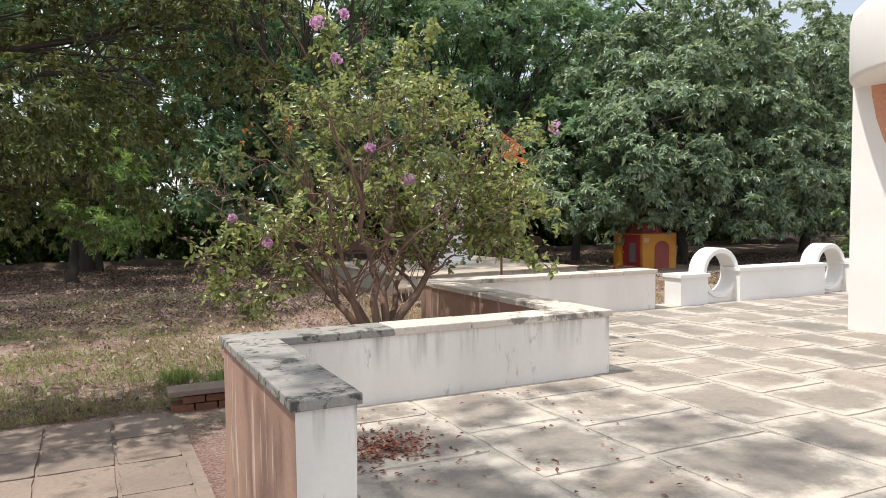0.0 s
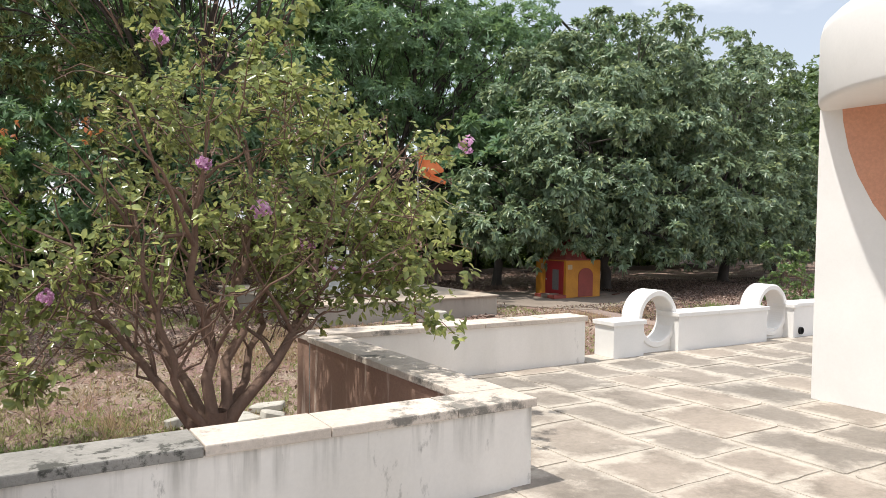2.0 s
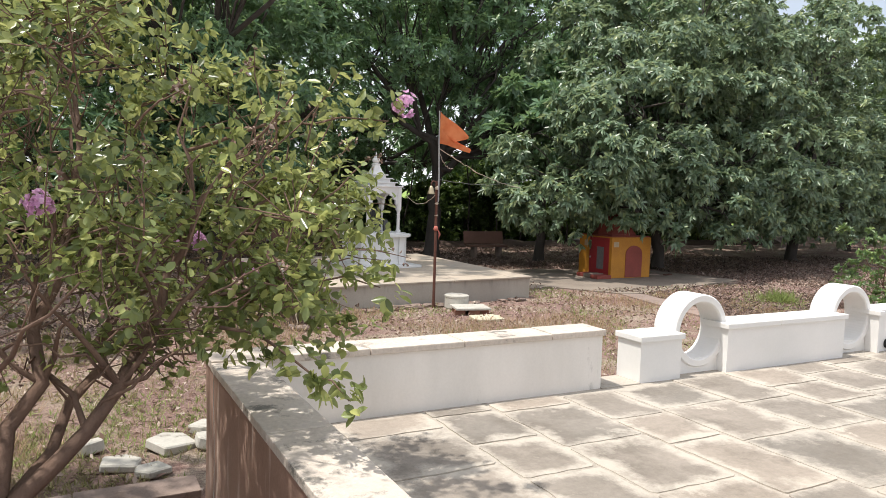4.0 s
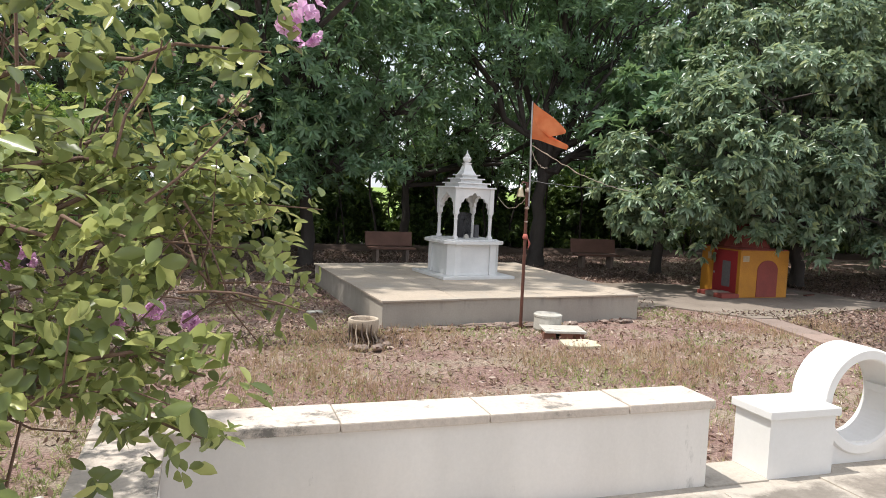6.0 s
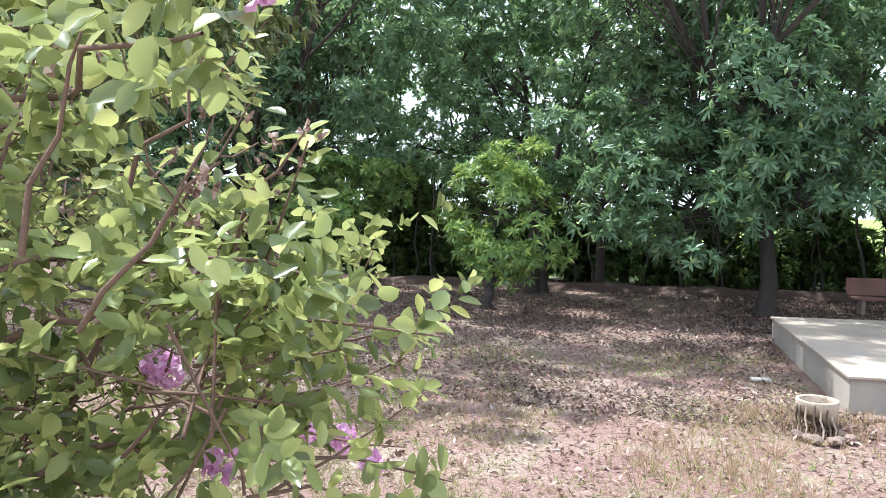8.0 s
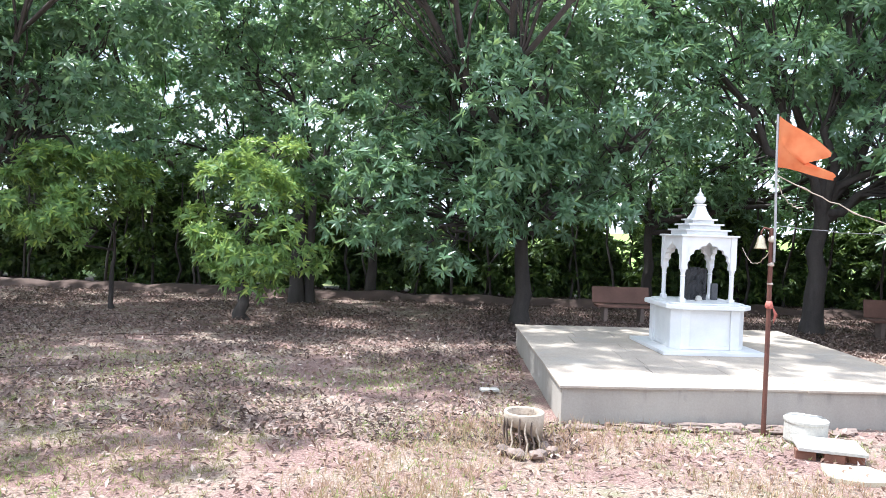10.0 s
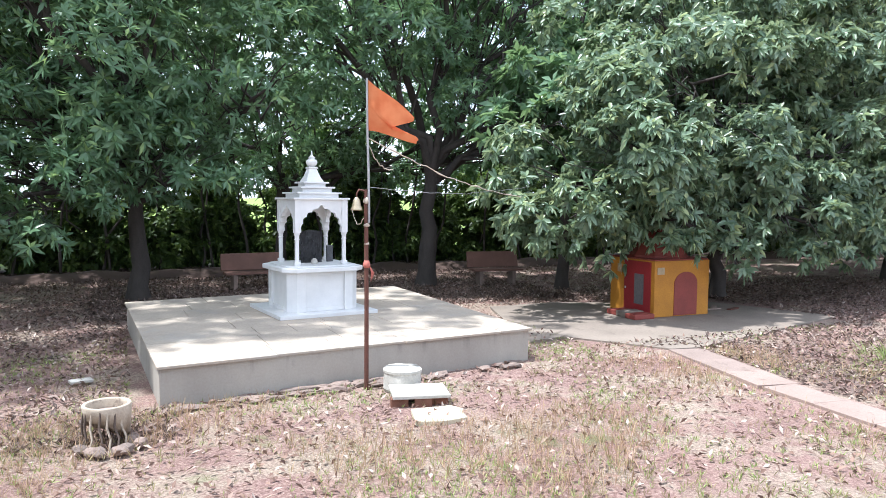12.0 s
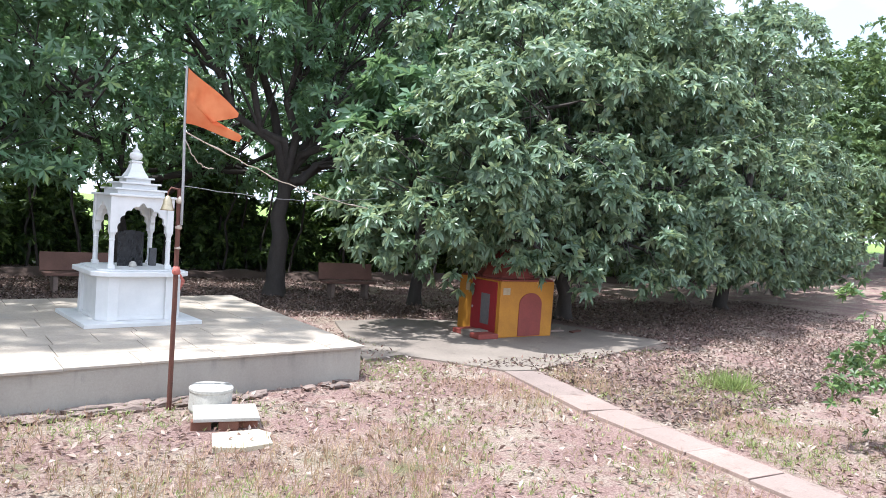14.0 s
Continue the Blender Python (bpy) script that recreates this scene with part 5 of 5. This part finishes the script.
# long sprays that hang out over the walls
sprays = [((0.8, -0.2, 1.6), (1.18, -0.85, 1.40)), ((0.8, -0.2, 1.75), (1.45, -0.5, 1.8)), ((0.7, 0.1, 2.4), (1.60, -0.2, 2.58)), ((-0.9, 0, 1.6), (-1.4, 0.1, 1.25)), ((-1.0, 0, 1.7), (-1.5, -0.1, 1.55)),
          ((0.5, 0.2, 2.6), (1.2, 0.3, 2.85)), ((0.1, 0, 3.0), (0.40, -0.2, 3.45)), ((-0.4, 0, 3.1), (-0.5, 0.1, 3.55)), ((0.9, 0.1, 2.1), (1.52, 0.32, 2.2)), ((0.9, -0.1, 1.7), (1.45, -0.2, 1.55)), ((0.8, 0.1, 2.2), (1.55, 0.15, 2.25)), ((0.9, 0.1, 1.8), (1.5, 0.25, 1.95)), ((0.9, 0.1, 1.6), (1.42, 0.2, 1.68)), ((0.8, -0.1, 2.0), (1.30, -0.45, 2.1))]
for a, b in sprays:
    line = wander(a, b, 8, 0.02, sr, 0.06)
    tube(bv, bf, line, [0.010 - 0.0009 * i for i in range(9)], 5)
    pts = np.repeat(np.array(line), 5, 0) + sr.normal(0, 0.05, (45, 3))
    v, f = leaves(pts, sr.normal(0, 1, (45, 3)) + [0, 0, 0.6], 5, 0.060, 0.035, 1.1, sr, droop=0.25, along=0.03, rich=True)
    lv.append(v), lf.append(f + at)
    at += len(v)
tagged(soup("twig_work", bv, bf, BARK_PALE, shrub), kind="stuff")
tagged(soup("foliage", np.concatenate(lv), np.concatenate(lf), LEAF_SHRUB, shrub, smooth=True), kind="stuff")
flowers = [(3.63, 4.53, 2.02, 0.062), (2.05, 4.35, 1.50, 0.07), (0.95, 4.6, 1.0, 0.07), (0.70, 4.7, 1.2, 0.055), (0.60, 4.7, 0.78, 0.05), (1.35, 4.5, 2.72, 0.075), (1.60, 4.6, 2.85, 0.06), (1.50, 4.5, 2.45, 0.06), (1.7, 4.3, 1.75, 0.045),
           (2.79, 5.40, 1.28, 0.07), (2.70, 5.45, 1.27, 0.06), (3.10, 5.64, 1.08, 0.075), (3.20, 5.62, 1.07, 0.05), (3.10, 5.20, 1.12, 0.05), (3.34, 5.52, 1.04, 0.04)]
for x, y, z, r in flowers:
    r *= 1.0 if x > 3.5 else 0.72 if x > 1.0 else 0.5
    c = np.array([[x, y, z]]) - SB
    p = unit(sr.normal(0, 1, (26, 3))) * r * sr.uniform(0.45, 1.0, (26, 1))
    v, f = leaves(c + p, p, 5, 0.025, 0.022, 1.2, sr, fold=0.35, droop=0.05)
    tagged(soup("flower", v, f, PETAL, shrub, "pink crinkled flower cluster"), kind="stuff")
c = np.array([[1.15, 4.7, 1.9], [0.75, 4.4, 1.85]])
v, f = leaves(np.repeat(c, 5, 0) - SB + sr.normal(0, 0.05, (10, 3)), sr.normal(0, 1, (10, 3)), 3, 0.035, 0.022, 1.0, sr)
soup("turning_leaves", v, f, PETAL_OLD, shrub, "a few orange turning leaves")

# ---- litter, grass, sticks ----
gr = np.random.default_rng(101)


def outside(x, y):
    keep = ~((x > 0.4) & (y < 3.55)) & ~((x > 2.9) & (y < 6.2))
    keep &= ~((x > 5.75) & (x < 11.2) & (y > 13.5 + (x - 6) * 0.11) & (y < 19.8))
    keep &= ~((x < 0.45) & (y < 6.15)) & ~((x > 12.6) & (x < 18.8) & (y > 14.6) & (y < 18.9))
    keep &= ~((np.abs(x - (13.1 + (y - 9.5) * 0.12)) < 0.42) & (y < 14))
    return keep


def scatter(n, x0, x1, y0, y1, mask=0.0, scale=0.8, off=0.0):
    x, y = gr.uniform(x0, x1, n), y0 + (y1 - y0) * gr.uniform(0, 1, n) ** 1.35
    k = outside(x, y)
    x, y = x[k], y[k]
    if mask:
        k = np.array([noise.noise(Vector((a * scale, b * scale, off))) for a, b in zip(x, y)]) > gr.normal(mask, 0.16, len(x))
        x, y = x[k], y[k]
    return np.stack([x, y, np.full(len(x), LAWN - 0.01)], 1)


p = scatter(82000, -14, 26, 6.3, 27) + [0, 0, 0.02]
p = p[gr.uniform(0, 1, len(p)) < np.clip((p[:, 1] - 4.5) / 9, 0.3, 1)]
v, f = leaves(p, np.stack([gr.normal(0, 0.5, len(p)), gr.normal(0, 0.5, len(p)), np.ones(len(p))], 1), 1, 0.090, 0.036, 1.5, gr, fold=0.3, droop=0.0)
tagged(soup("leaf_litter", v, f, LEAF_DRY), "dry brown and silvery fallen leaves strewn on soil", "leaf litter", kind="stuff")
# dark fallen leaves under the crowns, also darkening the ground as painted tree shade
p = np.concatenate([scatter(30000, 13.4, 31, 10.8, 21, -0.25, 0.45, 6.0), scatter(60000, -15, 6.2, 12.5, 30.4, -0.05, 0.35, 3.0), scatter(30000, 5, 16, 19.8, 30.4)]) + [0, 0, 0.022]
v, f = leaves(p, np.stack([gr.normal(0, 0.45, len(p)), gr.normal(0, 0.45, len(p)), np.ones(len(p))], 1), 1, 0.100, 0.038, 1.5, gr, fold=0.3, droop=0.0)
tagged(soup("shade_leaf_litter", v, f, LEAF_SHADE), "dark brown fallen leaves whose tone also paints the shade under the trees", "leaf litter", kind="stuff")
# short grass of the lawn beside the paving
p = scatter(26000, -11, 2.8, 6.3, 12.5, -0.05, 0.9, 12.0)
v, f = leaves(p, np.tile([[0, 0, 1.0]], (len(p), 1)) + gr.normal(0, 0.3, (len(p), 3)), 4, 0.065, 0.010, 0.8, gr, fold=0.1, droop=0.1)
tagged(soup("lawn_grass", v, f, GRASS_OLIVE), "short olive and straw lawn grass beside the paving", "grass", kind="stuff")
p = scatter(30000, -10, 18, 6.3, 18, 0.02, 0.7, 2.0)
v, f = leaves(p, np.tile([[0, 0, 1.0]], (len(p), 1)) + gr.normal(0, 0.2, (len(p), 3)), 4, 0.075, 0.007, 0.55, gr, fold=0.1, droop=0.05)
tagged(soup("dry_grass", v, f, GRASS_DRY), "straw-coloured dry grass tufts on the lawn", "grass", kind="stuff")
p = scatter(44000, -10, 18, 6.3, 17, 0.12, 0.55, 9.0)
v, f = leaves(p, np.tile([[0, 0, 1.0]], (len(p), 1)) + gr.normal(0, 0.2, (len(p), 3)), 4, 0.07, 0.009, 0.6, gr, fold=0.1, droop=0.05)
tagged(soup("green_grass", v, f, GRASS_GREEN), "patches of short green grass on the lawn", "grass", kind="stuff")
p = scatter(15000, 1.5, 15, 6.6, 13.5, 0.16, 0.5, 5.0)
v, f = leaves(p, np.tile([[0, 0, 1.0]], (len(p), 1)) + gr.normal(0, 0.15, (len(p), 3)), 4, 0.17, 0.006, 0.42, gr, fold=0.1, droop=0.05)
tagged(soup("tall_dry_grass", v, f, GRASS_WISP), "wispy pinkish dry grass standing below the parapet", "grass", kind="stuff")
for x, y, s in ((16.3, 11.8, 0.32), (1.0, 7.0, 0.18), (0.55, 7.4, 0.16)):
    q = np.array([[x, y, LAWN]]) + np.concatenate([gr.normal(0, s * 0.55, (60, 2)), np.zeros((60, 1))], 1)
    v, f = leaves(q, np.tile([[0, 0, 1.0]], (60, 1)) + gr.normal(0, 0.25, (60, 3)), 6, s, 0.014, 0.45, gr, fold=0.1, droop=0.1)
    tagged(soup("grass_tuft", v, f, GRASS_GREEN), "taller green grass tuft growing from the lawn", "grass tuft", "grass tufts")
# fallen leaves on the terrace
p = np.concatenate([np.stack([gr.normal(1.0, 0.16, 560), gr.normal(2.42, 0.13, 560), np.full(560, 0.008)], 1), np.stack([gr.uniform(0.8, 2.4, 90), gr.uniform(1.2, 3.1, 90), np.full(90, 0.008)], 1)])
p = p[(p[:, 0] > 0.76) & (p[:, 1] < 3.15)]
v, f = leaves(p, np.tile([[0, 0, 1.0]], (len(p), 1)), 1, 0.035, 0.018, 1.5, gr, fold=0.3, droop=0.0)
tagged(soup("fallen_leaves", v, f, LEAF_RUST), "rust-red fallen leaves gathered in the terrace corner", "leaf litter", kind="stuff")
for a, b, r in (((-3.4, 14.6), (-1.2, 15.6), 0.018), ((-2.1, 10.8), (-1.4, 11.0), 0.02), ((-2.6, 18.5), (-0.2, 19.0), 0.015), ((0.6, 12.2), (1.3, 12.9), 0.01)):
    v, f = [], []
    line = wander((*a, LAWN + 0.02), (*b, LAWN + 0.02), 8, 0.06, gr)
    for q in line:
        q[2] = LAWN + 0.012
    tube(v, f, line, [r * (1 - 0.08 * i) for i in range(9)], 5)
    tagged(soup("fallen_branch", v, f, TWIG), "thin dry fallen branch lying on the lawn", "branch", "fallen branches")
for k, (x, y, s) in enumerate(((2.5, 7.3, 0.16), (2.9, 7.6, 0.2), (3.2, 7.5, 0.15), (2.7, 7.05, 0.14), (3.3, 7.9, 0.2), (2.3, 7.7, 0.12), (3.55, 7.2, 0.13))):
    bm = prism(bmesh.new(), [(-s, -s * 0.7), (s * 0.6, -s), (s, s * 0.2), (s * 0.3, s * 0.8), (-s * 0.8, s * 0.6)], 0, 0.06 + 0.02 * (k % 3), 0.012)
    st = tagged(part("rubble_stone", bm, STONE_PALE), "pale broken slab piece heaped behind the shrub", "stone", "slab pieces behind the shrub")
    st.matrix_world = pose(x, y, LAWN - 0.01, 6 * (k % 3), 5, 40 * k)

# ---- terrace slabs, laid last ----
tr = np.random.default_rng(3)
edges = [-2.9, -2.1, -1.4, -0.75, -0.1, 0.70, 1.54, 2.19, 3.06, 3.70, 4.40, 4.93, 5.60, 6.12, 6.85, 7.5, 8.2, 8.85, 9.6, 10.3, 11.0, 11.8]
for a, b in zip(edges, edges[1:]):
    y = -2.6 + tr.uniform(0, 0.5)
    while y < 5.75:
        d = tr.uniform(0.52, 0.86)
        top = 0.83 if b < 0.75 else 3.235 if b < 3.1 else 5.80
        y1 = min(y + d, top)
        if y1 - y > 0.15 and y < top and not (a > 6.5 and y1 < 3.7):
            g = tr.uniform(0.006, 0.018)
            me = slab_mesh(b - a - 2 * g, y1 - y - 2 * g, 0.03, tr)
            me.materials.append(SLAB)
            ob = new("paving_slab", me)
            ob.parent = floor
            ob.location = ((a + b) / 2, (y + y1) / 2, tr.uniform(-0.001, 0.004))
            ob.rotation_euler = (0, 0, tr.normal(0, 0.008))
        y = y1 if y1 < top else 99
for i in range(12):
    for j in range(8):
        x0, y0 = -0.17 - 0.52 * i, 6.08 - 0.66 * j
        xa, xb = (-0.16, 0.30) if i == 0 else (x0, x0 + 0.51)
        me = slab_mesh(xb - xa - 0.006, 0.652, 0.03, tr)
        me.materials.append(PAVE)
        ob = new("paving_slab", me)
        ob.parent = pave
        ob.location = ((xa + xb) / 2, y0 - 0.33, LAWN + 0.012 + tr.uniform(0, 0.006))
